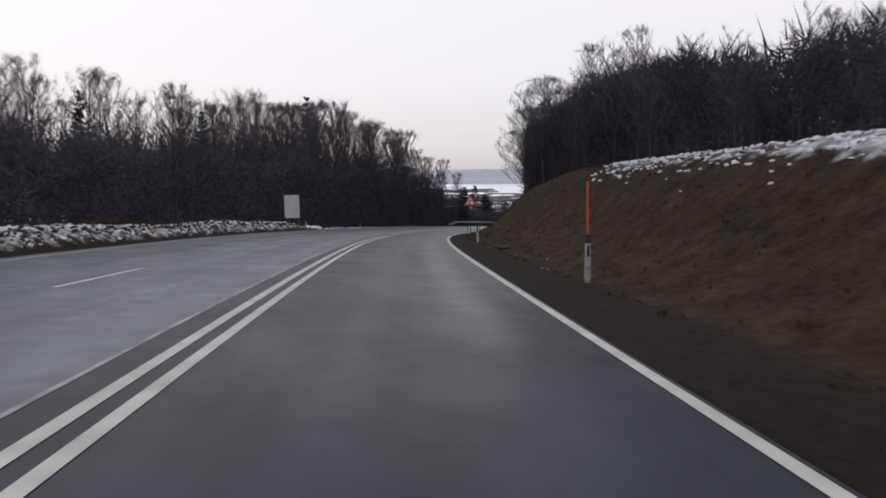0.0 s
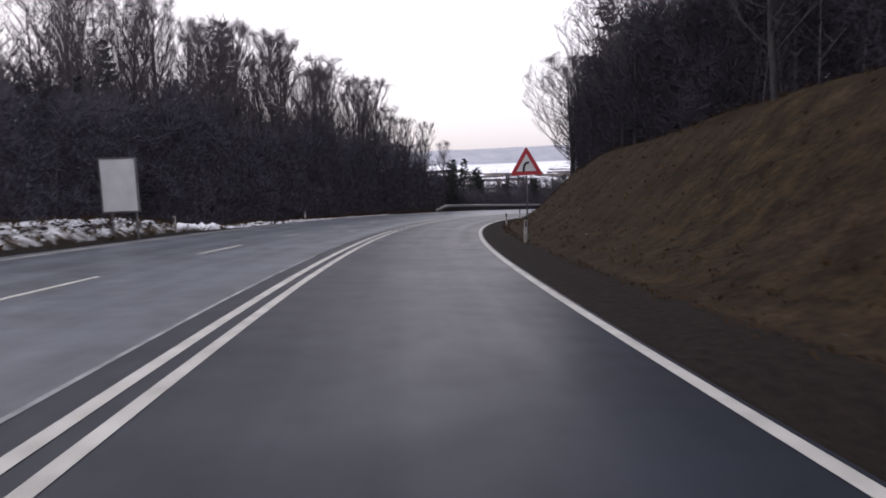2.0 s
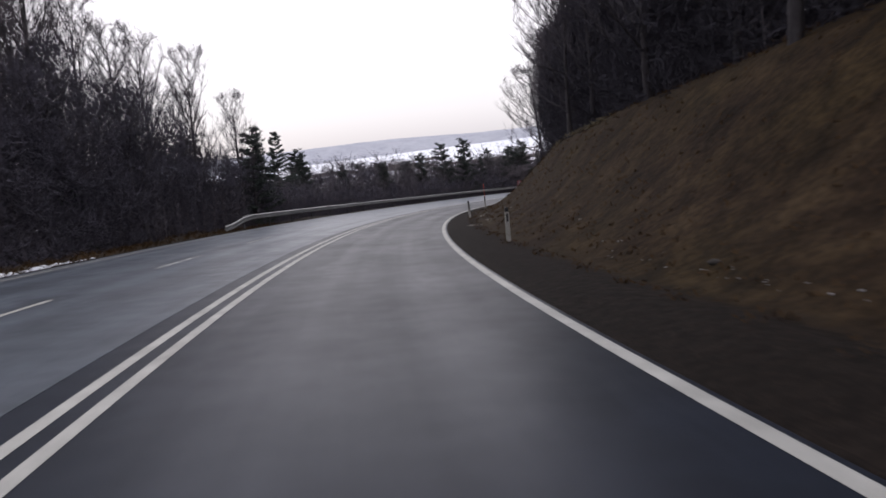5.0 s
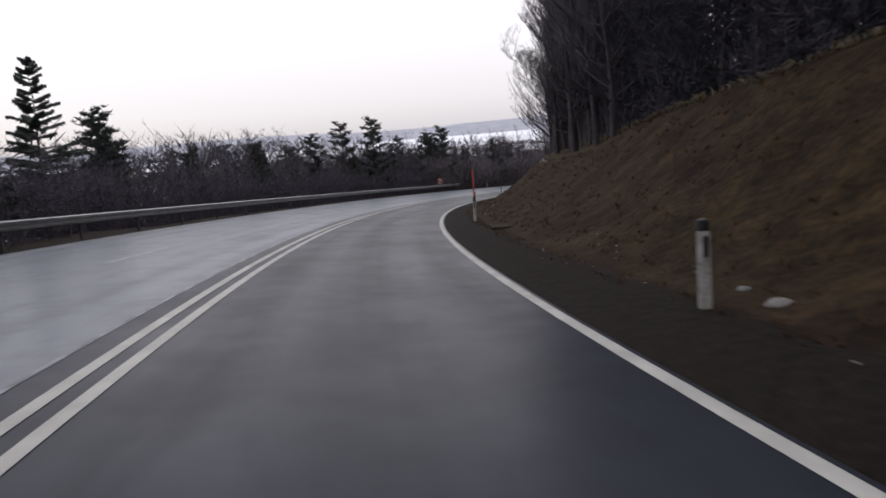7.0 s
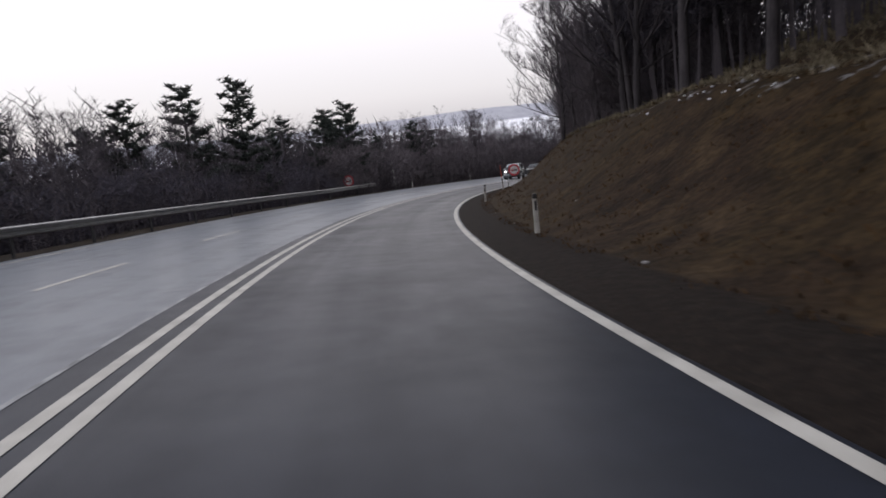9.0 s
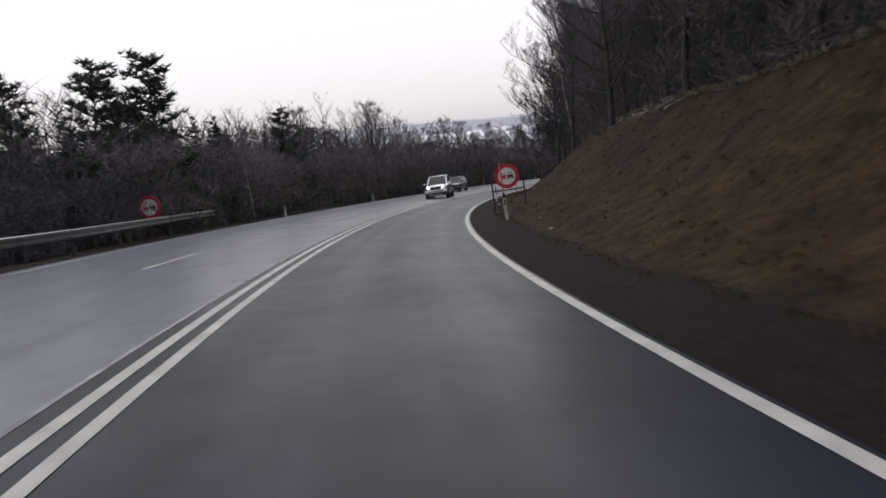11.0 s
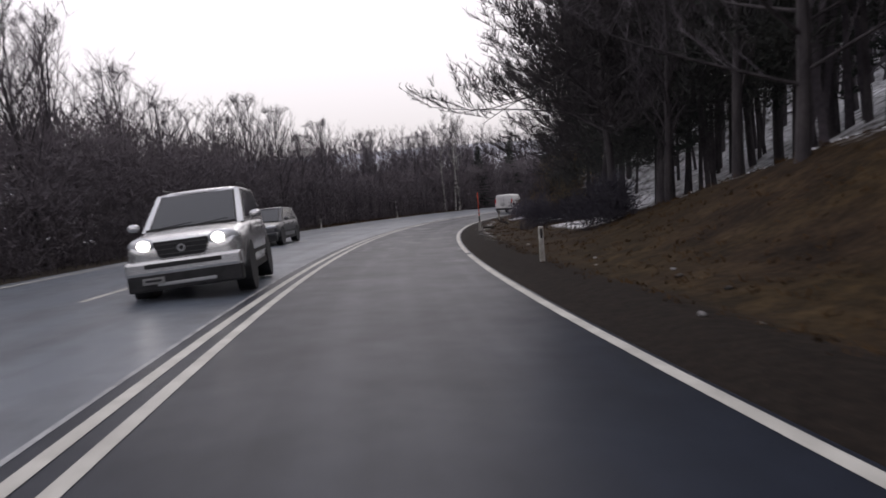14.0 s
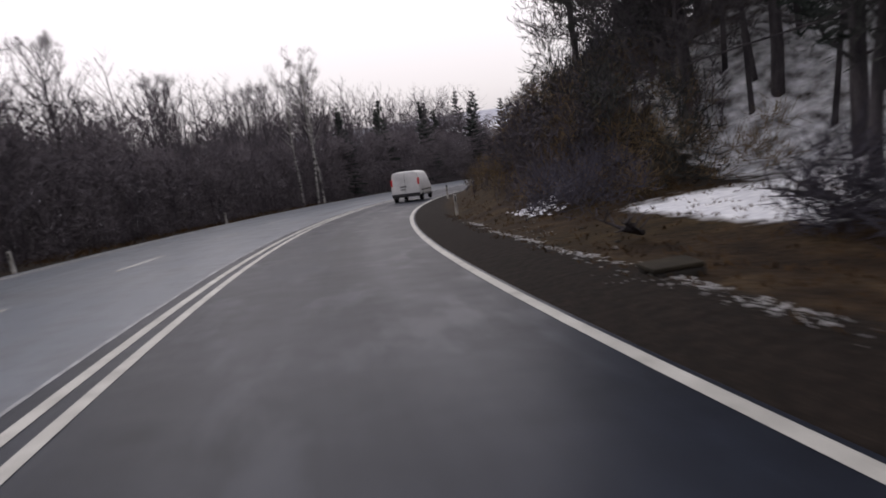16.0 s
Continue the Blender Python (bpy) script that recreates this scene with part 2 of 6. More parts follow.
def road_material(name, dark, light, tracks, gloss, pale=0.0):
    """Asphalt with blotches, streaks along the lane and paler, smoother wheel tracks."""
    m = bpy.data.materials.new(name)
    m.use_nodes = True
    nodes, links = m.node_tree.nodes, m.node_tree.links
    b = nodes["Principled BSDF"]
    geo, across, lengthways = nodes.new("ShaderNodeNewGeometry"), nodes.new("ShaderNodeAttribute"), nodes.new("ShaderNodeAttribute")
    across.attribute_name, lengthways.attribute_name = "across", "lengthways"

    def tex(vec, scale, detail):
        n = nodes.new("ShaderNodeTexNoise")
        n.inputs["Scale"].default_value, n.inputs["Detail"].default_value = scale, detail
        links.new(vec, n.inputs["Vector"])
        return n.outputs[0]

    def calc(op, a, bb, c=None):
        n = nodes.new("ShaderNodeMath")
        n.operation = op
        for k, q in enumerate((a, bb, c)):
            if q is None:
                continue
            if isinstance(q, (int, float)):
                n.inputs[k].default_value = q
            else:
                links.new(q, n.inputs[k])
        return n.outputs[0]

    comb = nodes.new("ShaderNodeCombineXYZ")
    links.new(calc("MULTIPLY", lengthways.outputs["Fac"], 0.035), comb.inputs[0])
    links.new(calc("MULTIPLY", across.outputs["Fac"], 1.6), comb.inputs[1])
    streak = tex(comb.outputs[0], 1.0, 4)
    blotch = tex(geo.outputs["Position"], 0.55, 7)
    spot = tex(geo.outputs["Position"], 2.6, 5)
    grit = tex(geo.outputs["Position"], 110, 2)
    comb2 = nodes.new("ShaderNodeCombineXYZ")
    links.new(calc("MULTIPLY", lengthways.outputs["Fac"], 0.22), comb2.inputs[0])
    links.new(calc("MULTIPLY", across.outputs["Fac"], 0.75), comb2.inputs[1])
    salt = calc("MULTIPLY", calc("MAXIMUM", calc("SUBTRACT", tex(comb2.outputs[0], 1.0, 9), 0.60), 0.0), 1.6)
    total = calc("MULTIPLY_ADD", streak, 0.45, calc("MULTIPLY_ADD", blotch, 0.50, calc("MULTIPLY_ADD", spot, 0.30, calc("MULTIPLY", grit, 0.22))))
    total = calc("ADD", total, salt)
    for t in tracks:
        d = calc("SUBTRACT", across.outputs["Fac"], t)
        bell = calc("POWER", 2.718, calc("MULTIPLY", calc("MULTIPLY", d, d), -9.0))
        total = calc("MULTIPLY_ADD", bell, 0.09, total)
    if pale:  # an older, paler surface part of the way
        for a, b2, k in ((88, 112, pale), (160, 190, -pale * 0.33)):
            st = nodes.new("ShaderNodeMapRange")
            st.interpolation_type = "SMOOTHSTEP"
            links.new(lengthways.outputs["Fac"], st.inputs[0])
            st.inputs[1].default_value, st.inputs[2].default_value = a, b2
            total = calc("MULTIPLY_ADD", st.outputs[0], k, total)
    else:  # salt dried on the lane further down
        st = nodes.new("ShaderNodeMapRange")
        links.new(lengthways.outputs["Fac"], st.inputs[0])
        st.inputs[1].default_value, st.inputs[2].default_value = 205, 225
        comb3 = nodes.new("ShaderNodeCombineXYZ")
        links.new(calc("MULTIPLY", lengthways.outputs["Fac"], 0.5), comb3.inputs[0])
        links.new(calc("MULTIPLY", across.outputs["Fac"], 1.3), comb3.inputs[1])
        dried = calc("MAXIMUM", calc("SUBTRACT", tex(comb3.outputs[0], 1.0, 8), 0.54), 0.0)
        total = calc("MULTIPLY_ADD", calc("MULTIPLY", st.outputs[0], dried), 2.0, total)
    r = nodes.new("ShaderNodeValToRGB")
    links.new(total, r.inputs[0])
    r.color_ramp.elements[0].position, r.color_ramp.elements[1].position = 0.50, 0.98
    r.color_ramp.elements[0].color, r.color_ramp.elements[1].color = (*dark, 1), (*light, 1)
    links.new(r.outputs[0], b.inputs["Base Color"])
    rr = nodes.new("ShaderNodeMapRange")
    links.new(total, rr.inputs[0])
    rr.inputs[1].default_value, rr.inputs[2].default_value, rr.inputs[3].default_value, rr.inputs[4].default_value = 0.5, 1.0, 0.46, 0.30
    links.new(rr.outputs[0], b.inputs["Roughness"])
    b.inputs["Specular IOR Level"].default_value = gloss
    bp = nodes.new("ShaderNodeBump")
    bp.inputs["Strength"].default_value, bp.inputs["Distance"].default_value = 0.16, 0.004
    links.new(grit, bp.inputs["Height"])
    links.new(bp.outputs[0], b.inputs["Normal"])
    return m


M["asphalt"] = road_material("asphalt", (0.0090, 0.0113, 0.0174), (0.0250, 0.0303, 0.0440), (-1.05, -2.55), 0.098)
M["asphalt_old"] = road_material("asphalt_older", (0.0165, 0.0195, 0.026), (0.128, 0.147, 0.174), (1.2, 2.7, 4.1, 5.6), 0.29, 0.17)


# ---- small building helpers ----
def link_mesh(name, verts, faces, mat, parent=None, smooth_shade=False):
    me = bpy.data.meshes.new(name)
    me.from_pydata([tuple(v) for v in verts], [], faces)
    me.update()
    me.materials.append(mat)
    if smooth_shade:
        me.shade_smooth()
    ob = new(name, me)
    if parent:
        ob.parent = parent
    return ob


def part(name, bm, mat, parent, label=""):
    me = bpy.data.meshes.new(name)
    bm.normal_update()
    bm.to_mesh(me)
    bm.free()
    me.materials.append(mat)
    ob = new(name, me)
    if parent:
        ob.parent = parent
    return tagged(ob, label)


def joint_at(s):
    """How far the joint between the two surfaces strays from its usual line."""
    return 0.02 * math.sin(s * 0.21) - 0.13 * smooth(130, 165, s) + 0.05 * smooth(205, 230, s)


def strip(name, v0, v1, s0, s1, h, mat, thick=0.0, step=1.5, cols=1, sway=(0.0, 0.0)):
    """A ribbon along the road between two offsets, with a skirt of the given thickness; its edges follow the joint by the shares in sway."""
    n = max(2, int((s1 - s0) / step) + 1)
    verts, faces = [], []
    for s in np.linspace(s0, s1, n):
        a, b = v0 + sway[0] * joint_at(s), v1 + sway[1] * joint_at(s)
        row = [on(s, a + (b - a) * c / cols, h) for c in range(cols + 1)]
        if thick:
            row = [on(s, a, h - thick)] + row + [on(s, b, h - thick)]
        verts += row
    w = len(verts) // n
    for i in range(n - 1):
        for c in range(w - 1):
            faces.append((i * w + c, (i + 1) * w + c, (i + 1) * w + c + 1, i * w + c + 1))
    if thick:
        faces += [tuple(range(w)), tuple((n - 1) * w + c for c in reversed(range(w)))]
    ob = link_mesh(name, verts, faces, mat, smooth_shade=False)
    if cols > 1:
        vv = [v0 + (v1 - v0) * c / cols for c in range(cols + 1)]
        vv = [v0] + vv + [v1] if thick else vv
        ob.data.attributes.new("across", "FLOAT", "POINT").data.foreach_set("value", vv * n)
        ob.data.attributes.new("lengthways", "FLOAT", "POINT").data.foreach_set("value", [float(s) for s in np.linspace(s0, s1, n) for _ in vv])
    return ob


def box(bm, x0, x1, y0, y1, z0, z1, bevel=0.0, taper=1.0):
    vs = [bm.verts.new((x, y, z)) for z, k in ((z0, 1.0), (z1, taper)) for x, y in
          [((x0 + x1) / 2 + (a - (x0 + x1) / 2) * k, (y0 + y1) / 2 + (b - (y0 + y1) / 2) * k) for a, b in ((x0, y0), (x1, y0), (x1, y1), (x0, y1))]]
    fs = [bm.faces.new([vs[i] for i in f]) for f in ((3, 2, 1, 0), (4, 5, 6, 7), (0, 1, 5, 4), (1, 2, 6, 5), (2, 3, 7, 6), (3, 0, 4, 7))]
    if bevel:
        es = list({e for f in fs for e in f.edges})
        bmesh.ops.bevel(bm, geom=es, offset=bevel, segments=2, profile=0.6, affect="EDGES", clamp_overlap=True)


def rod(bm, a, b, r0, r1=None, n=8):
    a, b = Vector(a), Vector(b)
    r1 = r0 if r1 is None else r1
    d = (b - a).normalized()
    u = d.orthogonal().normalized()
    w = d.cross(u)
    rings = [[bm.verts.new(p + (u * math.cos(2 * math.pi * k / n) + w * math.sin(2 * math.pi * k / n)) * r) for k in range(n)] for p, r in ((a, r0), (b, r1))]
    for k in range(n):
        bm.faces.new((rings[0][k], rings[0][(k + 1) % n], rings[1][(k + 1) % n], rings[1][k]))
    bm.faces.new(list(reversed(rings[0])))
    bm.faces.new(rings[1])


def plate(bm, outline, y0, y1):
    """An upright plate with the outline in x and z, from y0 to y1."""
    a, b = [bm.verts.new((x, y0, z)) for x, z in outline], [bm.verts.new((x, y1, z)) for x, z in outline]
    n = len(a)
    bm.faces.new(a)
    bm.faces.new(list(reversed(b)))
    for k in range(n):
        bm.faces.new((a[(k + 1) % n], a[k], b[k], b[(k + 1) % n]))


def thing(name, m, label, category, group="", kind=""):
    ob = new(name)
    ob.matrix_world = m
    return tagged(ob, label, category, group, kind)


def facing(s, v, h=0.0, turn=0.0):
    """A pose on the ground: x to the left of the road, y along it away from the viewer's start."""
    p = on(s, v, h)
    return pose(p.x, p.y, p.z, 0, 0, heading(s) - 90 + turn)


# ---- ground, road and markings ----
def ground_material():
    m = bpy.data.materials.new("winter_ground")
    m.use_nodes = True
    nt = m.node_tree
    nodes, links = nt.nodes, nt.links
    b = nodes["Principled BSDF"]
    b.inputs["Roughness"].default_value, b.inputs["Specular IOR Level"].default_value = 0.95, 0.12
    geo = nodes.new("ShaderNodeNewGeometry")

    def tex(scale, detail=5.0):
        n = nodes.new("ShaderNodeTexNoise")
        n.inputs["Scale"].default_value, n.inputs["Detail"].default_value = scale, detail
        links.new(geo.outputs["Position"], n.inputs["Vector"])
        return n

    def ramp(src, stops):
        r = nodes.new("ShaderNodeValToRGB")
        links.new(src, r.inputs[0])
        while len(r.color_ramp.elements) < len(stops):
            r.color_ramp.elements.new(0.5)
        for e, (p, c) in zip(r.color_ramp.elements, stops):
            e.position, e.color = p, (*c, 1)
        return r

    def mix(fac, a, bb):
        x = nodes.new("ShaderNodeMix")
        x.data_type = "RGBA"
        links.new(fac, x.inputs[0])
        links.new(a, x.inputs[6])
        links.new(bb, x.inputs[7])
        return x.outputs[2]

    grass = ramp(tex(1.3, 7).outputs[0], ((0.32, (0.0140, 0.0084, 0.0047)), (0.5, (0.0285, 0.0175, 0.0095)), (0.68, (0.052, 0.034, 0.0175))))
    moss = ramp(tex(2.1, 7).outputs[0], ((0.32, (0.0145, 0.0094, 0.0042)), (0.5, (0.030, 0.0193, 0.0082)), (0.68, (0.052, 0.034, 0.0148))))
    wide = ramp(tex(0.28, 4).outputs[0], ((0.42, (0, 0, 0)), (0.60, (1, 1, 1))))
    tuft = ramp(tex(9.0, 3).outputs[0], ((0.35, (0.62, 0.62, 0.62)), (0.65, (1.25, 1.25, 1.25))))
    gravel = ramp(tex(48, 4).outputs[0], ((0.3, (0.0066, 0.0049, 0.0040)), (0.55, (0.0145, 0.0104, 0.0080)), (0.78, (0.034, 0.0252, 0.0197))))
    litter = ramp(tex(3.0, 6).outputs[0], ((0.35, (0.012, 0.010, 0.008)), (0.65, (0.035, 0.026, 0.018))))
    snow = ramp(tex(5.0, 5).outputs[0], ((0.3, (0.62, 0.64, 0.68)), (0.7, (0.85, 0.86, 0.88))))
    att = {}
    for k in ("gravel", "litter", "snow"):
        a = nodes.new("ShaderNodeAttribute")
        a.attribute_name = k
        sm = nodes.new("ShaderNodeMath")
        sm.operation = "MULTIPLY_ADD"
        nz = tex(1.1 if k != "snow" else 2.3, 8)
        links.new(nz.outputs[0], sm.inputs[0])
        sm.inputs[1].default_value = 1.6 if k != "snow" else 2.2
        sub = nodes.new("ShaderNodeMath")
        sub.operation = "MULTIPLY_ADD"
        links.new(a.outputs["Fac"], sub.inputs[0])
        sub.inputs[1].default_value, sub.inputs[2].default_value = 3.0, (-2.3 if k != "snow" else -2.6)
        links.new(sub.outputs[0], sm.inputs[2])
        cl = nodes.new("ShaderNodeClamp")
        links.new(sm.outputs[0], cl.inputs[0])
        att[k] = cl.outputs[0]
    turf = mix(wide.outputs[0], grass.outputs[0], moss.outputs[0])
    mul = nodes.new("ShaderNodeMix")
    mul.data_type, mul.blend_type = "RGBA", "MULTIPLY"
    mul.inputs[0].default_value = 1.0
    links.new(mix(att["gravel"], turf, gravel.outputs[0]), mul.inputs[6])
    links.new(tuft.outputs[0], mul.inputs[7])
    c = mul.outputs[2]
    c = mix(att["litter"], c, litter.outputs[0])
    c = mix(att["snow"], c, snow.outputs[0])
    links.new(c, b.inputs["Base Color"])
    bp = nodes.new("ShaderNodeBump")
    bp.inputs["Strength"].default_value, bp.inputs["Distance"].default_value = 0.45, 0.05
    links.new(tex(7, 8).outputs[0], bp.inputs["Height"])
    links.new(bp.outputs[0], b.inputs["Normal"])
    return m


def cover(s, v):
    """Shares of gravel, leaf litter and snow on the ground."""
    gravel = litter = snow = 0.0
    if v < -3.5:
        gravel = 1 - smooth(0.45, 1.7, -3.9 - v)
        litter = smooth(5.0, 6.2, -3.9 - v) * (1 - 0.8 * smooth(118, 124, s) * smooth(158, 150, s) * (1 - smooth(9, 13, -3.9 - v)))
        if 6 < s < 45:
            near = smooth(13, 11, s)
            snow = (0.57 + 0.15 * near) * smooth(4.1 - 0.3 * near, 4.9 - 0.3 * near, -3.9 - v) * (1 - smooth(7, 9, -3.9 - v)) * smooth(29, 24, s)
        if 130 < s < 150:
            snow = 0.46 * smooth(3.9, 4.6, -3.9 - v) * (1 - smooth(6, 7, -3.9 - v))
        if 172 < s < 216:
            snow = 0.60 * smooth(4.1, 4.9, -3.9 - v) * (1 - 0.25 * smooth(6, 9, -3.9 - v)) * (0.84 - 0.26 * smooth(180, 184, s) * smooth(205, 199, s))
        if s >= 205:
            snow = max(snow, 0.67 * smooth(4.8, 7.5, -3.9 - v) * smooth(200, 212, s) * (1 - (smooth(241, 247, s) if v > -10.5 else smooth(249, 256, s))))
        if 214 < s < 252:
            snow = max(snow, 0.95 * smooth(2.7, 3.5, -3.9 - v) * (1 - 0.42 * smooth(6.8 + 1.6 * smooth(230, 236, s), 8.6 + 1.6 * smooth(230, 236, s), -3.9 - v)) * smooth(216, 221, s) * smooth(243.5, 239.5, s))
        if 205 < s < 262:
            snow = max(snow, 0.42 * smooth(0.9, 1.4, -3.9 - v) * (1 - smooth(1.5, 2.0, -3.9 - v)))
    if v < -3.5:
        snow *= 1 - 0.75 * smooth(231.0, 232.0, s) * smooth(235.6, 234.6, s) * smooth(-13, -11.5, v)
    if v > 6:
        d = v - 6.95
        late = smooth(92, 99, s)
        gravel = 1 - smooth(0.6 - 0.4 * late, 1.6 - 0.9 * late, d)
        litter = smooth(1.6 - 1.4 * late, 4.5 - 3.4 * late, d)
        if s < 92:
            snow = 0.62 * smooth(0.5, 1.0, d) * (1 - smooth(2.6, 4.8, d)) * (1 - 0.25 * smooth(60, 90, s))
    return gravel, litter, snow


def build_ground():
    cols = [-110, -90, -70, -55, -42, -32, -25, -20, -16.5, -14, -12.3, -11.2, -10.5, -9.9, -9.3, -8.7, -8.1, -7.5, -7.0, -6.5, -6.0, -5.6, -5.2, -4.9, -4.6, -4.3, -4.05, -3.85, -3.72, -3.605, -3.58,
            0, 6.8, 7.1, 7.4, 7.8, 8.2, 8.7, 9.3, 10, 11, 12.5, 14.5, 17, 21, 26, 33, 42, 55, 75, 105, 150]
    srow = np.arange(-78, 438, 1.2)
    verts, faces, at = [], [], {"gravel": [], "litter": [], "snow": []}
    for s in srow:
        for v in cols:
            verts.append(land(s, v))
            for k, q in zip(("gravel", "litter", "snow"), cover(s, v)):
                at[k].append(q)
    w = len(cols)
    for i in range(len(srow) - 1):
        for c in range(w - 1):
            faces.append((i * w + c, (i + 1) * w + c, (i + 1) * w + c + 1, i * w + c + 1))
    ob = link_mesh("ground", verts, faces, ground_material(), smooth_shade=True)
    for k, q in at.items():
        ob.data.attributes.new(k, "FLOAT", "POINT").data.foreach_set("value", q)
    return tagged(ob, "brown winter verge, grassy cutting and forest floor with patchy snow", "ground", kind="structure")


build_ground()


def valley_height(a, r):
    n = noise.noise(Vector((math.cos(a) * 2.2 + r * 0.0006, math.sin(a) * 2.2, r * 0.0008)))
    return -48 - 14 * smooth(90, 900, r) + n * 10 + 34 * smooth(2000, 4200, r) * (1 + 0.35 * n)


def build_valley():
    """The far snowy valley with its hedges and the wooded hills that close it."""
    snow = material("valley_snow", (0.60, 0.63, 0.70), (0.86, 0.87, 0.90), 0.004, 0.02, 0.8, 0.0, third=(0.80, 0.82, 0.86), third_at=0.5)
    verts, faces = [], []
    rings, spokes = [1, 90, 160, 260, 420, 650, 950, 1350, 1800, 2300, 2800, 3300, 3800, 4300], 144
    for r in rings:
        for k in range(spokes):
            a = 2 * math.pi * k / spokes
            verts.append((150 + r * math.cos(a), -60 + r * math.sin(a), valley_height(a, r)))
    for i in range(len(rings) - 1):
        for k in range(spokes):
            j = (k + 1) % spokes
            faces.append((i * spokes + k, (i + 1) * spokes + k, (i + 1) * spokes + j, i * spokes + j))
    tagged(link_mesh("distant_fields", verts, faces, snow, smooth_shade=True), "snow-covered fields far off in the valley", "fields", kind="structure")
    # Distance haze is put into the woods' base colour as pale grey-blue.
    woods = material("hazy_far_woods", (0.36, 0.37, 0.415), (0.46, 0.47, 0.51), 0.01, 0.05, 1.0, 0.0, spec=0.0)
    verts, faces = [], []
    n = 360
    for k in range(n + 1):
        a = 2 * math.pi * k / n
        r = 3900 + 200 * noise.noise(Vector((math.cos(a) * 4, math.sin(a) * 4, 1)))
        top = 28 + 18 * noise.noise(Vector((math.cos(a) * 5, math.sin(a) * 5, 4))) + 5 * noise.noise(Vector((math.cos(a) * 40, math.sin(a) * 40, 9)))
        for rr, z in ((r - 500, -90), (r - 200, top * 0.35), (r, top), (r + 300, -60)):
            verts.append((150 + rr * math.cos(a), -60 + rr * math.sin(a), z))
    for k in range(n):
        for c in range(3):
            faces.append((k * 4 + c, k * 4 + c + 1, k * 4 + c + 5, k * 4 + c + 4))
    tagged(link_mesh("backdrop", verts, faces, woods, smooth_shade=True), "wooded hills along the horizon, greyed by haze put into their colour", "hills", kind="structure")
    # hedges and copses across the fields
    rng = random.Random(21)
    hedge = material("far_hedge", (0.10, 0.085, 0.08), (0.22, 0.20, 0.19), 0.05, 0.4, 1.0, 0.0, spec=0.0)
    verts, faces = [], []
    for _ in range(90):
        a, r = rng.uniform(-0.75, 0.45), rng.uniform(500, 2400)
        drift, run, tall = rng.uniform(-0.5, 0.5), rng.uniform(60, 260), rng.uniform(3, 8)
        base = len(verts)
        m = int(run / 12) + 2
        for q in range(m):
            b, rr = a + (q - m / 2) * 12 / r, r + drift * (q - m / 2) * 12
            z = valley_height(b, rr)
            for dr, dz in ((-5, -3), (-2, tall * rng.uniform(0.5, 1.0)), (2, tall * rng.uniform(0.5, 1.0)), (5, -3)):
                verts.append((150 + (rr + dr) * math.cos(b), -60 + (rr + dr) * math.sin(b), z + dz))
        for q in range(m - 1):
            for c in range(3):
                o = base + q * 4 + c
                faces.append((o, o + 1, o + 5, o + 4))
    tagged(link_mesh("hedgerows", verts, faces, hedge), "thin dark hedges and copses across the snowy fields", "hedge", kind="stuff")


build_valley()

tagged(strip("road", -3.615, 0.62, -78, 436, 0.0, M["asphalt"], 0.12, 1.5, 3, (0, 1)), "worn grey asphalt lane on a long bend", "road", kind="structure")
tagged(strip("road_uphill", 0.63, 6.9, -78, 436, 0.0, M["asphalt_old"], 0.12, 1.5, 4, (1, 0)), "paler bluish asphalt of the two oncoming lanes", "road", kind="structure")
for a, b in ((-78, 43.5), (90, 436)):
    tagged(strip("road_joint", 0.595, 0.645, a, b, 0.004, M["faint"], sway=(1, 1)), "pale sealed joint between two asphalt lanes", "joint", kind="structure")
for a, b in ((-78, 216.75), (217.4, 436)):
    tagged(strip("edge_line", -3.565, -3.445, a, b, 0.005, M["paint"]), "solid white edge line of the road", "road marking", "edge lines", "structure")
tagged(strip("edge_line", 6.42, 6.53, -78, 436, 0.005, M["paint"]), "thin white edge line beside the far verge", "road marking", "edge lines", "structure")
for v in (0.005, 0.265):
    for a, b in ((-78, 58.7), (59.5, 60.6), (61.2, 62.1), (63.0, 436)):
        tagged(strip("centre_line", v - 0.058, v + 0.058, a, b, 0.005, M["paint"], step=1.2), "white stripe of the double centre line", "road marking", "centre lines", "structure")
for k in range(-10, 48):
    e = 13.9 + 8.33 * k
    tagged(strip("lane_dash", 3.22, 3.32, e - 3.5, e, 0.005, M["worn"] if k % 4 == 1 else M["paint"], step=0.9), "white dash between the two oncoming lanes", "road marking", "lane dashes", "structure")


# ---- trees ----
def tube(verts, faces, pts, radii, n):
    base = len(verts)
    for i, (p, r) in enumerate(zip(pts, radii)):
        d = (pts[min(i + 1, len(pts) - 1)] - pts[max(i - 1, 0)]).normalized()
        u = d.orthogonal().normalized()
        w = d.cross(u)
        for k in range(n):
            a = 2 * math.pi * k / n
            verts.append(p + (u * math.cos(a) + w * math.sin(a)) * r)
    for i in range(len(pts) - 1):
        for k in range(n):
            j = (k + 1) % n
            faces.append((base + i * n + k, base + i * n + j, base + (i + 1) * n + j, base + (i + 1) * n + k))


def spike(verts, faces, a, b, r):
    d = b - a
    if r < 0.0125:
        u = d.cross(Vector((d.y + 0.3 * d.z, -d.x, 0.4 * d.x + 0.7 * d.y + 1e-4))).normalized() * r * 1.15
        i = len(verts)
        verts += [a + u, a - u, b]
        faces.append((i, i + 1, i + 2))
        return
    u = d.orthogonal().normalized() * r
    w = d.normalized().cross(u)
    i = len(verts)
    verts += [a + u, a - u * 0.5 + w * 0.87, a - u * 0.5 - w * 0.87, b]
    faces += [(i, i + 1, i + 3), (i + 1, i + 2, i + 3)]


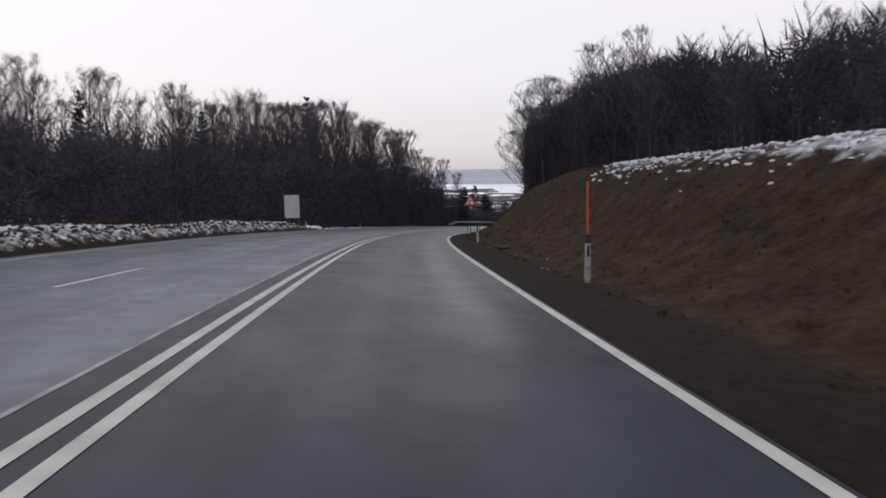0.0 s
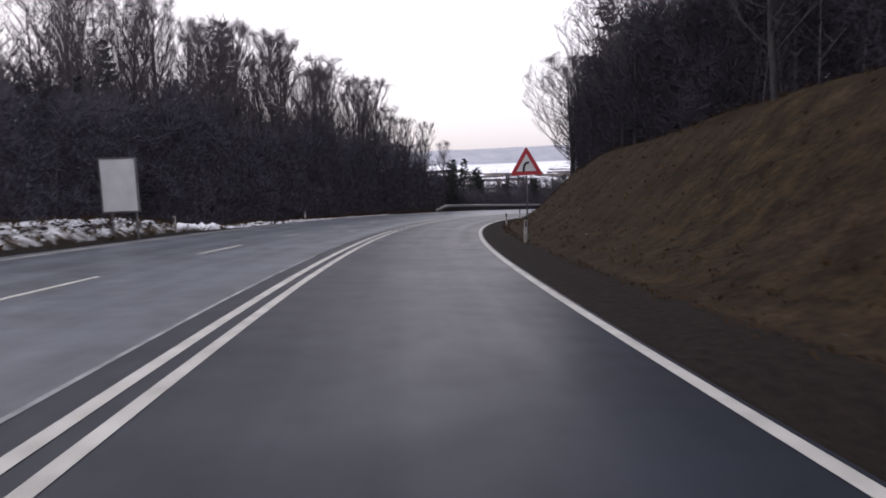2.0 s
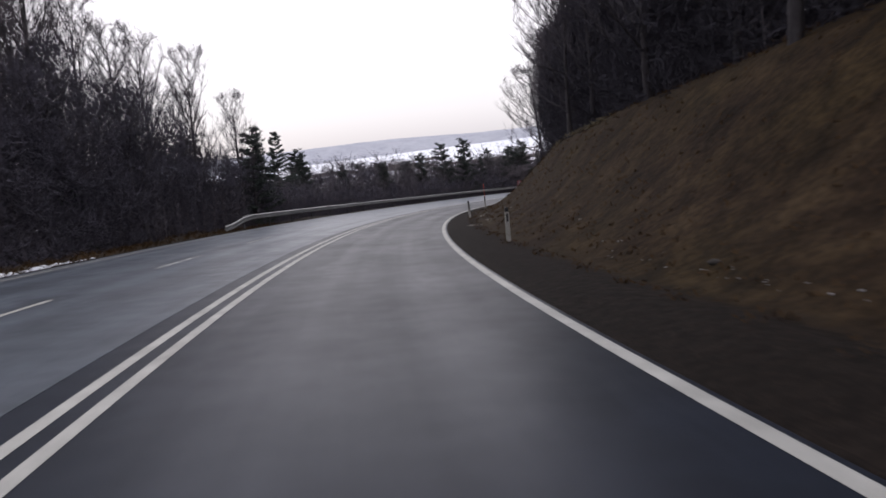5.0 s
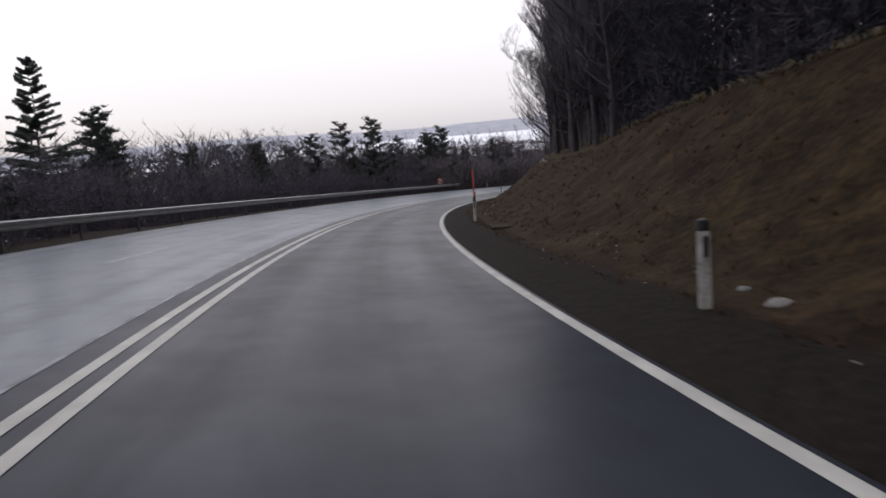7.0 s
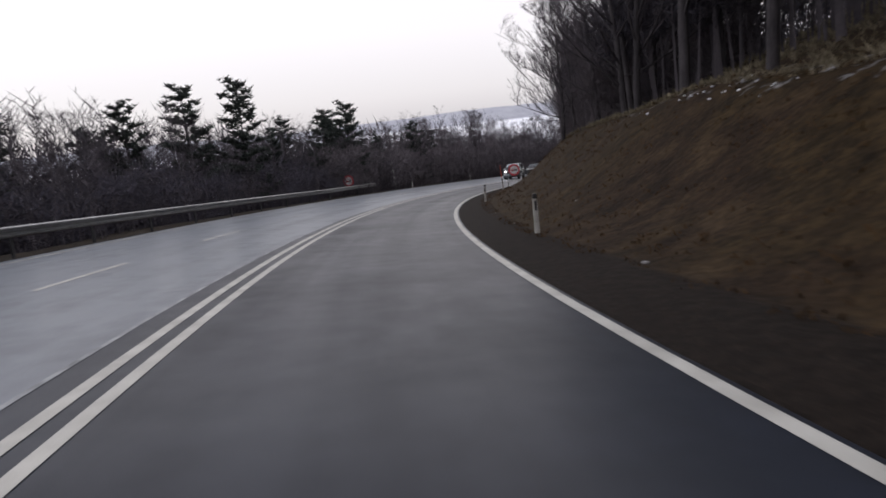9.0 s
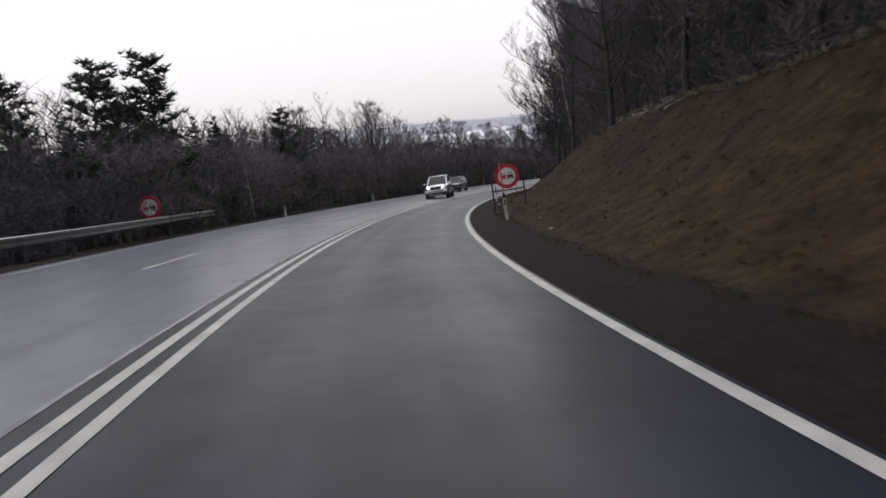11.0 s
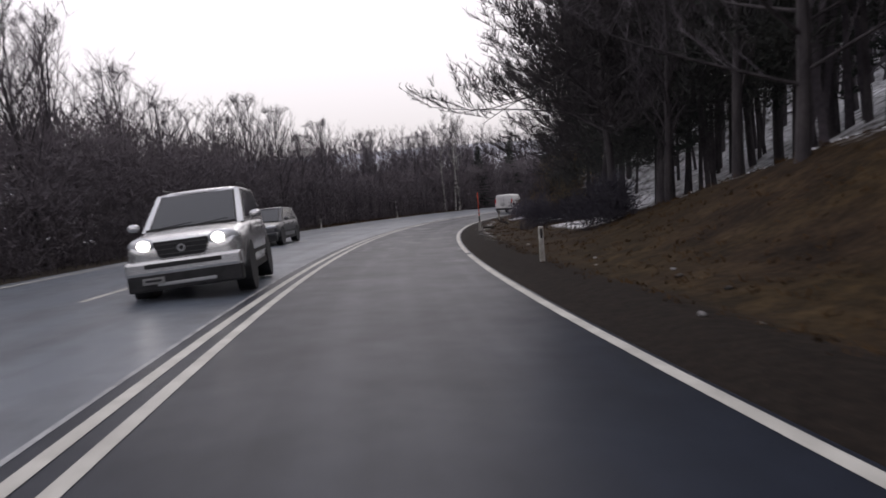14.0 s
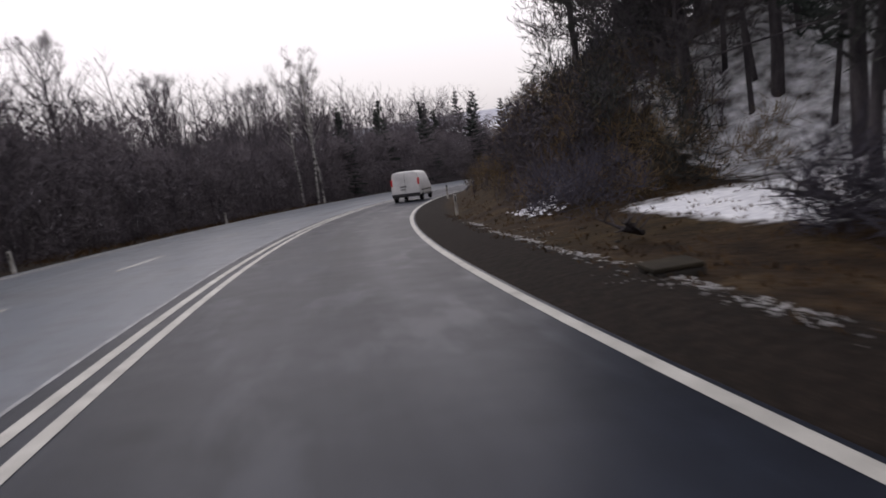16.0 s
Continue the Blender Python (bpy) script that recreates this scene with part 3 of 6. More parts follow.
def rand_dir(rng, up=0.0):
    a = rng.uniform(0, 2 * math.pi)
    z = rng.uniform(-0.3, 0.8) + up
    return Vector((math.cos(a), math.sin(a), z)).normalized()


def bent(rng, p, d, length, n, droop, wob):
    pts = [p.copy()]
    for _ in range(n):
        d = (d + Vector((rng.uniform(-wob, wob), rng.uniform(-wob, wob), droop + rng.uniform(-wob, wob)))).normalized()
        pts.append(pts[-1] + d * (length / n))
    return pts


def bare_tree(seed, h, spread=0.32, low=0.25, limbs=15, twigs=6, r0=None, trunk_mat="bark", lift=(0.45, 1.1), subs=7, fine=0.0062, free=False):
    """A leafless broadleaf tree: tapered trunk with limbs, and a rounded crown of fine twigs."""
    rng = random.Random(seed)
    tv, tf, cv, cf = [], [], [], []
    r0 = r0 or h * 0.011
    trunk = bent(rng, Vector((0, 0, -0.3)), Vector((rng.uniform(-.05, .05), rng.uniform(-.05, .05), 1)), h * 0.93 + 0.3, 8, 0.12, 0.06)
    tube(tv, tf, trunk, [r0 * (1.25 - 1.15 * i / 8) for i in range(9)], 6)

    def inside(q):
        """Draws a point back into the crown's egg-shaped outline."""
        if free:
            return q
        f = min(max((q.z / h - 0.56) / 0.46, -1.0), 1.0)
        reach = h * spread * (0.25 + 0.9 * math.sqrt(1 - f * f)) * (0.88 + 0.24 * noise.noise(q * (4.5 / h) + Vector((seed, 0, 0))))
        k = min(int(max(q.z, 0) / h * 8), 8)
        x, y = q.x - trunk[k].x, q.y - trunk[k].y
        d = math.hypot(x, y)
        reach *= 1.08 - 0.34 * rng.random() ** 2
        if d > reach:
            q = Vector((trunk[k].x + x * reach / d, trunk[k].y + y * reach / d, q.z))
        q.z = min(q.z, h * (1.03 - 0.10 * rng.random()))
        return q

    for q in range(limbs):
        f = low + (0.97 - low) * (q + rng.random()) / limbs
        k = min(int(f * 8), 7)
        p = trunk[k].lerp(trunk[k + 1], f * 8 - k)
        a = q * 2.4 + rng.uniform(-0.5, 0.5)
        d = Vector((math.cos(a), math.sin(a), rng.uniform(*lift)))
        ln = h * spread * (1.15 - 0.8 * abs(f - 0.45)) * rng.uniform(0.8, 1.15)
        limb = [inside(v) for v in bent(rng, p, d.normalized(), ln, 4, 0.0 if free else 0.13, 0.15 if free else 0.13)]
        rl = r0 * 0.38 * (1.1 - 0.75 * f)
        tube(tv, tf, limb, [rl * (1 - 0.2 * i) + 0.004 for i in range(5)], 4)
        for j in range(subs):
            g = 0.15 + 0.85 * (j + rng.random()) / subs
            i = min(int(g * 4), 3)
            p2 = limb[i].lerp(limb[i + 1], min(g * 4 - i, 1))
            d2 = ((limb[i + 1] - limb[i]).normalized() + rand_dir(rng, 0.35) * 0.85 + Vector((0, 0, 0.2))).normalized()
            l2 = ln * rng.uniform(0.25, 0.48) * (1.2 - 0.5 * g)
            sub = [inside(v) for v in bent(rng, p2, d2, l2, 2, 0.12, 0.14)]
            spike(cv, cf, sub[0], sub[2], rl * 0.22 + 0.004)
            for _ in range(twigs):
                p3 = sub[0].lerp(sub[2], 0.1 + 0.9 * rng.random())
                d3 = (d2 + rand_dir(rng, 0.35) * 0.9).normalized()
                l3 = rng.uniform(0.3, 0.7) * (0.35 + h * 0.045)
                p4 = inside(p3 + d3 * l3)
                spike(cv, cf, p3, p4, fine)
                p5 = p3.lerp(p4, rng.uniform(0.2, 0.7))
                spike(cv, cf, p5, inside(p5 + (d3 + rand_dir(rng, 0.3) * 0.8).normalized() * l3 * rng.uniform(0.4, 0.75)), fine * 0.85)
    return tv, tf, cv, cf, M[trunk_mat], M["bark" if free else "twig"]


def conifer(seed, h, width=0.2, bare=0.08, sparse=1.0):
    """A spruce: straight trunk with drooping whorls of needle sprays."""
    rng = random.Random(seed)
    tv, tf, cv, cf = [], [], [], []
    trunk = [Vector((rng.uniform(-.02, .02) * i, rng.uniform(-.02, .02) * i, -0.3 + (h + 0.2) * i / 5)) for i in range(6)]
    tube(tv, tf, trunk, [h * 0.012 * (1.1 - 0.2 * i) for i in range(6)], 6)
    z = h * bare
    while z < h * 0.985:
        f = z / h
        reach = h * width * (1 - f) ** 0.8 * rng.uniform(0.8, 1.15) + 0.12
        nb = max(4, int((9 - 3 * f) * sparse))
        for b in range(nb):
            a = rng.uniform(0, 6.283)
            ln = reach * rng.uniform(0.65, 1.15)
            d = Vector((math.cos(a), math.sin(a), 0.15 + 0.7 * f - 0.25 * (1 - f)))
            br = bent(rng, Vector((0, 0, z + rng.uniform(-.1, .1))), d.normalized(), ln, 3, -0.07, 0.06)
            tube(tv, tf, br, [0.018, 0.013, 0.008, 0.003], 3)
            m = int(8 + ln * 11)
            side = Vector((-math.sin(a), math.cos(a), 0))
            for j in range(m):
                g = 0.12 + 0.88 * j / m
                i = min(int(g * 3), 2)
                p = br[i].lerp(br[i + 1], g * 3 - i)
                w = 0.07 + 0.24 * ln * (1.05 - g) * rng.uniform(0.6, 1.2)
                sd = side * (1 if j % 2 else -1) * w + (br[i + 1] - br[i]).normalized() * w * 0.7 + Vector((0, 0, rng.uniform(-0.35, 0.05) * w - 0.02))
                t = Vector((0, 0, 0.008 + 0.018 * rng.random())) + (br[i + 1] - br[i]).normalized() * 0.035
                k = len(cv)
                q = p + sd
                cv += [p - t, p + t, q + t * 0.2 - Vector((0, 0, 0.05)), p.lerp(q, 0.6) + Vector((0, 0, 0.02)) + t]
                cf += [(k, k + 2, k + 3, k + 1)]
        z += h * 0.034 + 0.07
    return tv, tf, cv, cf, M["bark"], M["needle"]


def pine(seed, h, low=0.45, limbs=30):
    """A pine: bare lower stem, rough tufted crown."""
    rng = random.Random(seed)
    tv, tf, cv, cf = [], [], [], []
    trunk = bent(rng, Vector((0, 0, -0.3)), Vector((rng.uniform(-.05, .05), rng.uniform(-.05, .05), 1)), h + 0.2, 8, 0.1, 0.05)
    tube(tv, tf, trunk, [h * 0.013 * (1.15 - 0.12 * i) for i in range(9)], 7)
    for q in range(limbs):
        f = low + (0.99 - low) * (q + rng.random()) / limbs
        k = min(int(f * 8), 7)
        p = trunk[k].lerp(trunk[k + 1], f * 8 - k)
        a = q * 2.4 + rng.uniform(-.6, .6)
        ln = h * 0.19 * (1.15 - (f - low) / (1.05 - low)) * rng.uniform(0.7, 1.25) + 0.3
        limb = bent(rng, p, Vector((math.cos(a), math.sin(a), rng.uniform(0.0, 0.5))).normalized(), ln, 3, 0.06, 0.14)
        tube(tv, tf, limb, [0.035, 0.025, 0.016, 0.006], 4)
        for _ in range(int(14 + ln * 9)):
            g = rng.uniform(0.3, 1.0)
            i = min(int(g * 3), 2)
            c = limb[i].lerp(limb[i + 1], g * 3 - i) + rand_dir(rng) * rng.uniform(0, 0.28)
            for _ in range(5):
                spike(cv, cf, c, c + rand_dir(rng, 0.3) * rng.uniform(0.12, 0.27), 0.03)
    return tv, tf, cv, cf, M["bark"], M["needle"]


def as_tree(name, made, label, category, group, trunk_name="trunk"):
    tv, tf, cv, cf, tm, cm = made
    ob = new(name)
    link_mesh(trunk_name, tv, tf, tm, ob, smooth_shade=True)
    link_mesh("crown", cv, cf, cm, ob)
    return tagged(ob, label, category, group)


PLANTS = {
    "tall": [as_tree("bare_tree", bare_tree(10 + i, 12.0, 0.27, 0.2, 28, 12, None, "bark", (0.9, 2.0), 9), "tall leafless broadleaf tree with fine upswept twigs", "tree", "roadside trees") for i in range(5)],
    "broad": [as_tree("bare_tree", bare_tree(30 + i, 9.0, 0.36, 0.16, 22, 11, None, "bark", (0.4, 1.2), 8), "spreading leafless tree at the edge of the wood", "tree", "roadside trees") for i in range(4)],
    "spruce": [as_tree("spruce", conifer(50 + i, 9.0, 0.19 + 0.03 * i), "dark green spruce among bare trees", "tree", "spruces") for i in range(3)],
    "young": [as_tree("young_spruce", conifer(60 + i, 5.0, 0.27, 0.04, 0.8), "young spruce on the slope beside the road", "tree", "spruces") for i in range(3)],
    "spreading": [as_tree("spreading_tree", bare_tree(40 + i, 9.0, 0.46, 0.16, 24, 14, 0.12, "bark", (0.0, 0.8), 11), "large leafless tree spreading its boughs over the verge", "tree", "roadside trees") for i in range(3)],
    "overhanging": [as_tree("spreading_tree", bare_tree(47, 9.0, 0.50, 0.34, 42, 16, 0.12, "bark", (-0.2, 0.7), 14, 0.0135, True), "large leafless tree spreading its boughs over the verge", "tree", "roadside trees")],
    "pine": [as_tree("pine", pine(70 + i, 10.0, 0.42 - 0.14 * i), "pine with a bare stem and a dark tufted crown", "tree", "pines") for i in range(3)],
    "young_pine": [as_tree("young_pine", pine(80 + i, 5.2, 0.06, 46), "bushy young pine on the slope beside the road", "tree", "pines") for i in range(3)],
    "birch": [as_tree("birch", bare_tree(90 + i, 11.0, 0.2, 0.45, 12, 6, 0.09, "birch"), "birch with a pale stem and bare twigs", "tree", "birches") for i in range(2)],
}
used = {}


def plant(kind, s, v, size=1.0, lean=0.0, squash=1.0):
    k = used.get(kind, 0)
    used[kind] = k + 1
    rng = random.Random(f"{kind}{k}")
    src = PLANTS[kind][k % len(PLANTS[kind])]
    p = land(s, v)
    m = pose(p.x, p.y, p.z, rng.uniform(-2, 2), rng.uniform(-2, 2) + lean, rng.uniform(0, 360))
    ob = src if k < len(PLANTS[kind]) else copy_thing(src, m)
    ob.matrix_basis = m @ Matrix.Diagonal((size * squash, size * squash, size, 1))
    return ob


class Brush:
    """Collects uncounted stems, brush and far trees into one mesh."""

    def __init__(self, seed):
        self.rng, self.verts, self.faces, self.clumps = random.Random(seed), [], [], []

    def stem(self, s, v, h, branches=12, r=0.010, up=0.45, reach=0.3, lo=0.06):
        rng = self.rng
        p = land(s, v)
        top = p + Vector((rng.uniform(-.12, .12) * h, rng.uniform(-.12, .12) * h, h))
        spike(self.verts, self.faces, p - Vector((0, 0, 0.2)), top, r * 1.2 + (0.0035 if r < 0.03 else 0.009) * h)
        for _ in range(branches):
            q = p.lerp(top, rng.uniform(lo, 0.95))
            e = q + rand_dir(rng, up) * h * rng.uniform(0.4, 1.1) * reach
            spike(self.verts, self.faces, q, e, r + (0.0015 if r < 0.03 else 0.003) * h)
            if r > 0.03:
                continue
            m = q.lerp(e, rng.uniform(0.3, 0.7))
            spike(self.verts, self.faces, m, m + rand_dir(rng, up) * h * rng.uniform(0.2, 0.55) * reach, r * 0.8 + 0.0018 * h)

    def band(self, s0, s1, v0, v1, count, h0, h1, **kw):
        for _ in range(count):
            self.stem(self.rng.uniform(s0, s1), self.rng.uniform(v0, v1), self.rng.uniform(h0, h1), **kw)

    def tree(self, s, v, h, limbs=17, twigs=10):
        rng = self.rng
        p = land(s, v)
        trunk = bent(rng, p - Vector((0, 0, 0.3)), Vector((rng.uniform(-.05, .05), rng.uniform(-.05, .05), 1)), h, 5, 0.1, 0.05)
        tube(self.verts, self.faces, trunk, [h * 0.009 * (1.15 - 0.2 * i) for i in range(6)], 3)
        for q in range(limbs):
            f = 0.25 + 0.72 * (q + rng.random()) / limbs
            k = min(int(f * 5), 4)
            a = trunk[k].lerp(trunk[k + 1], f * 5 - k)
            d = Vector((math.cos(q * 2.4), math.sin(q * 2.4), rng.uniform(0.9, 2.0))).normalized()
            ln = min(h * 0.24 * (1.2 - 0.8 * abs(f - 0.45)), (1.02 - f) * h + 0.25)
            b = a + d * ln
            spike(self.verts, self.faces, a, b, 0.016)
            for _ in range(twigs):
                c = a.lerp(b, rng.uniform(0.15, 1))
                e = c + (d + rand_dir(rng, 0.3)).normalized() * ln * rng.uniform(0.22, 0.5)
                spike(self.verts, self.faces, c, e, 0.0085)

    def clump(self, s, v, z, r, count, length, width, flat=0.8):
        """A soft tangle of short twigs round a point z above the ground."""
        self.clumps.append((*land(s, v, z), r, count, length, width, flat))

    def thicket(self, s0, s1, v0, v1, height, every, count=60, length=0.5, width=0.026, r=0.8, low=0.0):
        """Overlapping clumps from the ground up to the height that height(s) gives."""
        rng = self.rng
        for s in np.arange(s0, s1, every):
            top = height(s) * (0.86 + 0.28 * noise.noise(Vector((s * 0.16, v0, 5.0))) + 0.22 * noise.noise(Vector((s * 0.5, v0, 2.0))))
            for z in np.arange(0.25 + low, max(top, 0.5), r * 0.95):
                self.clump(s + rng.uniform(-.5, .5) * every, rng.uniform(v0, v1), z + rng.uniform(-.3, .3) * r, r * rng.uniform(0.75, 1.2), count, length, width)

    def tangle(self):
        """All clumps as arrays of thin triangles."""
        made = []
        gen = np.random.default_rng(len(self.clumps))
        for x, y, z, r, n, length, width, flat in self.clumps:
            d = gen.normal(size=(n, 3))
            d /= np.linalg.norm(d, axis=1)[:, None]
            start = d * r * gen.random((n, 1)) ** 0.6 * (1, 1, flat) + (x, y, z)
            way = d * 0.55 + gen.normal(size=(n, 3)) * 0.45 + (0, 0, 0.45)
            way /= np.linalg.norm(way, axis=1)[:, None]
            end = start + way * length * gen.uniform(0.5, 1.25, (n, 1))
            side = np.cross(way, gen.normal(size=(n, 3)))
            side *= width / 2 / np.linalg.norm(side, axis=1)[:, None]
            made.append(np.stack((start - side, start + side, end), 1).reshape(-1, 3))
        return np.concatenate(made) if made else np.zeros((0, 3))

    def done(self, name, label, mat="twig", tangle_mat="thicket"):
        if self.verts:
            tagged(link_mesh(name, self.verts, self.faces, M[mat]), label, "undergrowth", kind="stuff")
        co = self.tangle()
        n = len(co)
        if n:
            me = bpy.data.meshes.new("thicket")
            me.vertices.add(n)
            me.vertices.foreach_set("co", co.ravel())
            me.loops.add(n)
            me.loops.foreach_set("vertex_index", np.arange(n, dtype=np.int32))
            me.polygons.add(n // 3)
            me.polygons.foreach_set("loop_start", np.arange(0, n, 3, dtype=np.int32))
            me.update(calc_edges=True)
            me.materials.append(M[tangle_mat])
            tagged(new("thicket", me), label.replace("stems and brush", "twigs").replace("brush", "thicket"), "undergrowth", kind="stuff")


def forest():
    rng = random.Random(5)

    def left_size(s):
        return along(((-30, 0.45), (10, 0.47), (27, 0.51), (41, 0.58), (50, 0.66), (62, 0.88), (80, 1.1), (96, 1.1), (118, 0.62)), s)

    def right_size(s):
        return along(((8, 0.20), (20, 0.29), (34, 0.56), (50, 0.80), (70, 0.95), (105, 0.95), (150, 0.86)), s)

    def late_size(s):
        return along(((184, 0.95), (203, 1.02), (216, 1.25), (236, 1.24), (250, 1.19), (262, 1.17), (276, 1.24), (290, 1.5), (345, 1.85)), s)

    # wood on the outside of the bend
    far = Brush(1)
    for s in np.arange(-8, 114, 2.9):
        plant("tall", s + rng.uniform(-1.4, 1.4), 11.0 + rng.uniform(-1.0, 1.2), left_size(s) * rng.uniform(0.85, 1.05))
        if 20 < s < 105 and rng.random() < (0.4 if s < 52 else 0.85):
            plant("tall", s + rng.uniform(-1.4, 1.4), 14.5 + rng.uniform(-1.2, 1.2), left_size(s) * rng.uniform(0.95, 1.15))
    for s in np.arange(-30, 118, 2.4):
        for v in (14.5, 19):
            far.tree(s + rng.uniform(-1, 1), v + rng.uniform(-1.6, 1.6), 12.5 * left_size(s) * rng.uniform(0.85, 1.12))
    far.band(-40, 116, 9.6, 13, 500, 1.5, 4.0)
    far.thicket(-36, 118, 9.6, 11.4, lambda s: 7.0 * left_size(s), 0.5, 165, 0.52, 0.027, 0.85)
    far.thicket(-36, 116, 13.5, 18, lambda s: 8.0 * left_size(s), 0.9, 62, 1.0, 0.075, 1.1)
    far.thicket(-36, 116, 20, 34, lambda s: 8.0 * left_size(s), 1.5, 26, 1.6, 0.16, 1.7)
    for k in range(1150):
        s = far.rng.uniform(-30, 114) if k < 650 else far.rng.uniform(48, 112)
        far.stem(s, far.rng.uniform(14, 24), 12.0 * left_size(s) * far.rng.uniform(0.55, 0.86), 17, 0.016, 0.9, 0.2, 0.3)
    far.done("undergrowth", "dense dark stand of bare stems and brush inside the wood")
    plant("spruce", 81, 17.6, 1.72)
    for s, v, z in ((20, 12, 0.7), (46, 12, 0.8), (60, 13, 0.95), (33, 13, 0.7), (70, 12.5, 0.9), (88, 12, 0.9), (54, 11, 0.6), (76, 11, 0.6), (97, 11, 0.7), (9, 12, 0.5), (103, 11.5, 0.6), (40, 11.2, 0.5), (65, 11, 0.6),
                    (51, 13.5, 0.62), (57, 14.2, 0.7), (63, 14, 0.75), (67, 12.6, 0.66), (73, 14.2, 0.8), (79, 13.2, 0.72), (83.5, 12.2, 0.66), (85, 14.6, 0.85), (91, 13.4, 0.76), (94, 12, 0.62), (100, 13, 0.72), (106, 12.6, 0.66), (43, 13.4, 0.6), (37, 13.6, 0.55),
                    (188, 12.6, 0.85), (194, 14.4, 0.8), (200, 15, 0.82), (207, 13.5, 0.7)):
        plant("spruce", s, v, z)
    # lower growth below the crash barrier
    for s, v, z in ((114, 9.5, 1.35), (119, 11, 1.2), (126, 12.9, 1.75), (134, 14.8, 1.75), (131, 13, 1.3), (169, 10.8, 1.75), (166, 12.5, 1.7), (190, 13.6, 1.8), (178, 13, 1.4), (184, 15, 1.6), (200, 13, 1.2), (214, 13.8, 1.65), (196, 16, 1.5), (160, 13, 1.4), (153, 15, 1.3), (174, 16, 1.5), (205, 11.5, 1.3), (142, 14, 1.2), (148, 12, 1.1), (122, 15, 1.4), (110, 12, 1.3)):
        plant("young" if rng.random() < 0.35 else "young_pine", s, v, z * (0.9 if rng.random() < 0.5 else 0.78))
    for s, v, z in ((137, 16, 1.15), (140, 19, 1.3), (145, 17, 1.2), (150, 18.5, 1.35), (156, 16.5, 1.25), (158, 20, 1.4), (163, 17, 1.3), (168, 19, 1.35), (172, 14.5, 1.15), (176, 18, 1.3), (181, 17.5, 1.3), (187, 17, 1.2), (192, 18, 1.3)):
        plant("young" if rng.random() < 0.6 else "young_pine", s, v, z)
    low = Brush(2)
    low.band(100, 192, 8.8, 12, 800, 1.2, 3.4)
    low.band(100, 196, 11.5, 20, 1000, 2.0, 4.2, r=0.016, branches=13)
    low.thicket(100, 200, 9.6, 12, lambda s: 2.6, 0.55, 110, 0.5, 0.03, 0.75)
    low.thicket(100, 200, 13, 18, lambda s: 4.2 + 0.9 * smooth(128, 140, s), 0.8, 60, 0.9, 0.065, 1.1)
    low.thicket(100, 204, 20, 44, lambda s: 6.5 + 1.2 * smooth(128, 140, s), 1.1, 24, 1.5, 0.14, 1.7)
    for s in np.arange(104, 204, 1.5):
        k = 0.78 + 0.25 * smooth(140, 160, s)
        low.tree(s, rng.uniform(11, 19), rng.uniform(4.5, 7.0) * k)
        low.tree(s, rng.uniform(17, 30), rng.uniform(7.0, 9.5) * k)
    low.band(138, 200, 12, 20, 460, 4.6, 6.8, r=0.013, branches=18, up=0.8, reach=0.2, lo=0.3)
    low.done("undergrowth", "dense leafless brush on the slope below the road")
    for s in np.arange(122, 182, 9):
        plant("broad", s, 14 + rng.uniform(-1, 3), rng.uniform(0.5, 0.65) + 0.15 * smooth(145, 160, s))
    for kind, s, v, z in (("young_pine", 187, 10.6, 1.55), ("spruce", 193.5, 10.6, 0.68), ("young_pine", 204.5, 10.6, 1.35), ("young_pine", 183.5, 11.5, 1.4), ("spruce", 190.5, 13, 0.75), ("spruce", 199, 12.5, 0.66)):
        plant(kind, s, v, z)
    # wood along the later bend
    late = Brush(3)
    for s in np.arange(186, 300, 3.6):
        plant("tall" if rng.random() < 0.35 else "broad", s + rng.uniform(-1.2, 1.2), 10.2 + rng.uniform(-.8, 1.2), rng.uniform(0.50, 0.64) * late_size(s))
    for s in np.arange(184, 340, 2.6):
        for v in (12.5, 17):
            late.tree(s + rng.uniform(-1, 1), v + rng.uniform(-1.4, 1.4), rng.uniform(6.6, 8.2) * late_size(s))
    late.band(180, 340, 8.3, 11, 800, 1.2, 3.0)
    late.thicket(182, 346, 8.9, 11.0, lambda s: 4.1 * late_size(s), 0.55, 120, 0.58, 0.034, 0.85)
    late.thicket(184, 345, 12.5, 18, lambda s: 5.4 * late_size(s), 0.9, 60, 1.0, 0.075, 1.1)
    late.thicket(184, 350, 19, 36, lambda s: 6.4 * late_size(s), 1.5, 34, 1.6, 0.16, 1.7)
    late.band(240, 340, 9, 16, 600, 3.5, 6.4, r=0.015, branches=14)
    for _ in range(600):
        s = late.rng.uniform(184, 335)
        late.stem(s, late.rng.uniform(12, 20), late.rng.uniform(5.0, 7.2) * late_size(s), 17, 0.0115, 0.8, 0.2, 0.3)
    late.band(182, 345, 7.6, 9.2, 520, 0.3, 1.3, branches=14)
    late.done("undergrowth", "dense bare stems and brush inside the wood", "twig", "late_thicket")
    for s, v, z in ((296, 10, 0.95), (301, 12, 1.05), (307, 10.5, 1.15), (312, 13, 1.1), (318, 10, 1.2), (324, 12, 1.1), (331, 10, 1.2), (337.5, 16, 1.52), (344, 16.5, 1.55), (350, 16, 1.4), (355, 15.5, 1.25), (331, 17, 1.3)):
        plant("spruce", s, v, z)
    for s, v, z in ((285.5, 8.3, 1.1), (287.3, 8.5, 1.2), (283.2, 8.6, 1.05), (290, 9.6, 1.1)):
        plant("birch", s, v, z, 2)
    plant("birch", 190.8, 7.8, 0.34, -3)
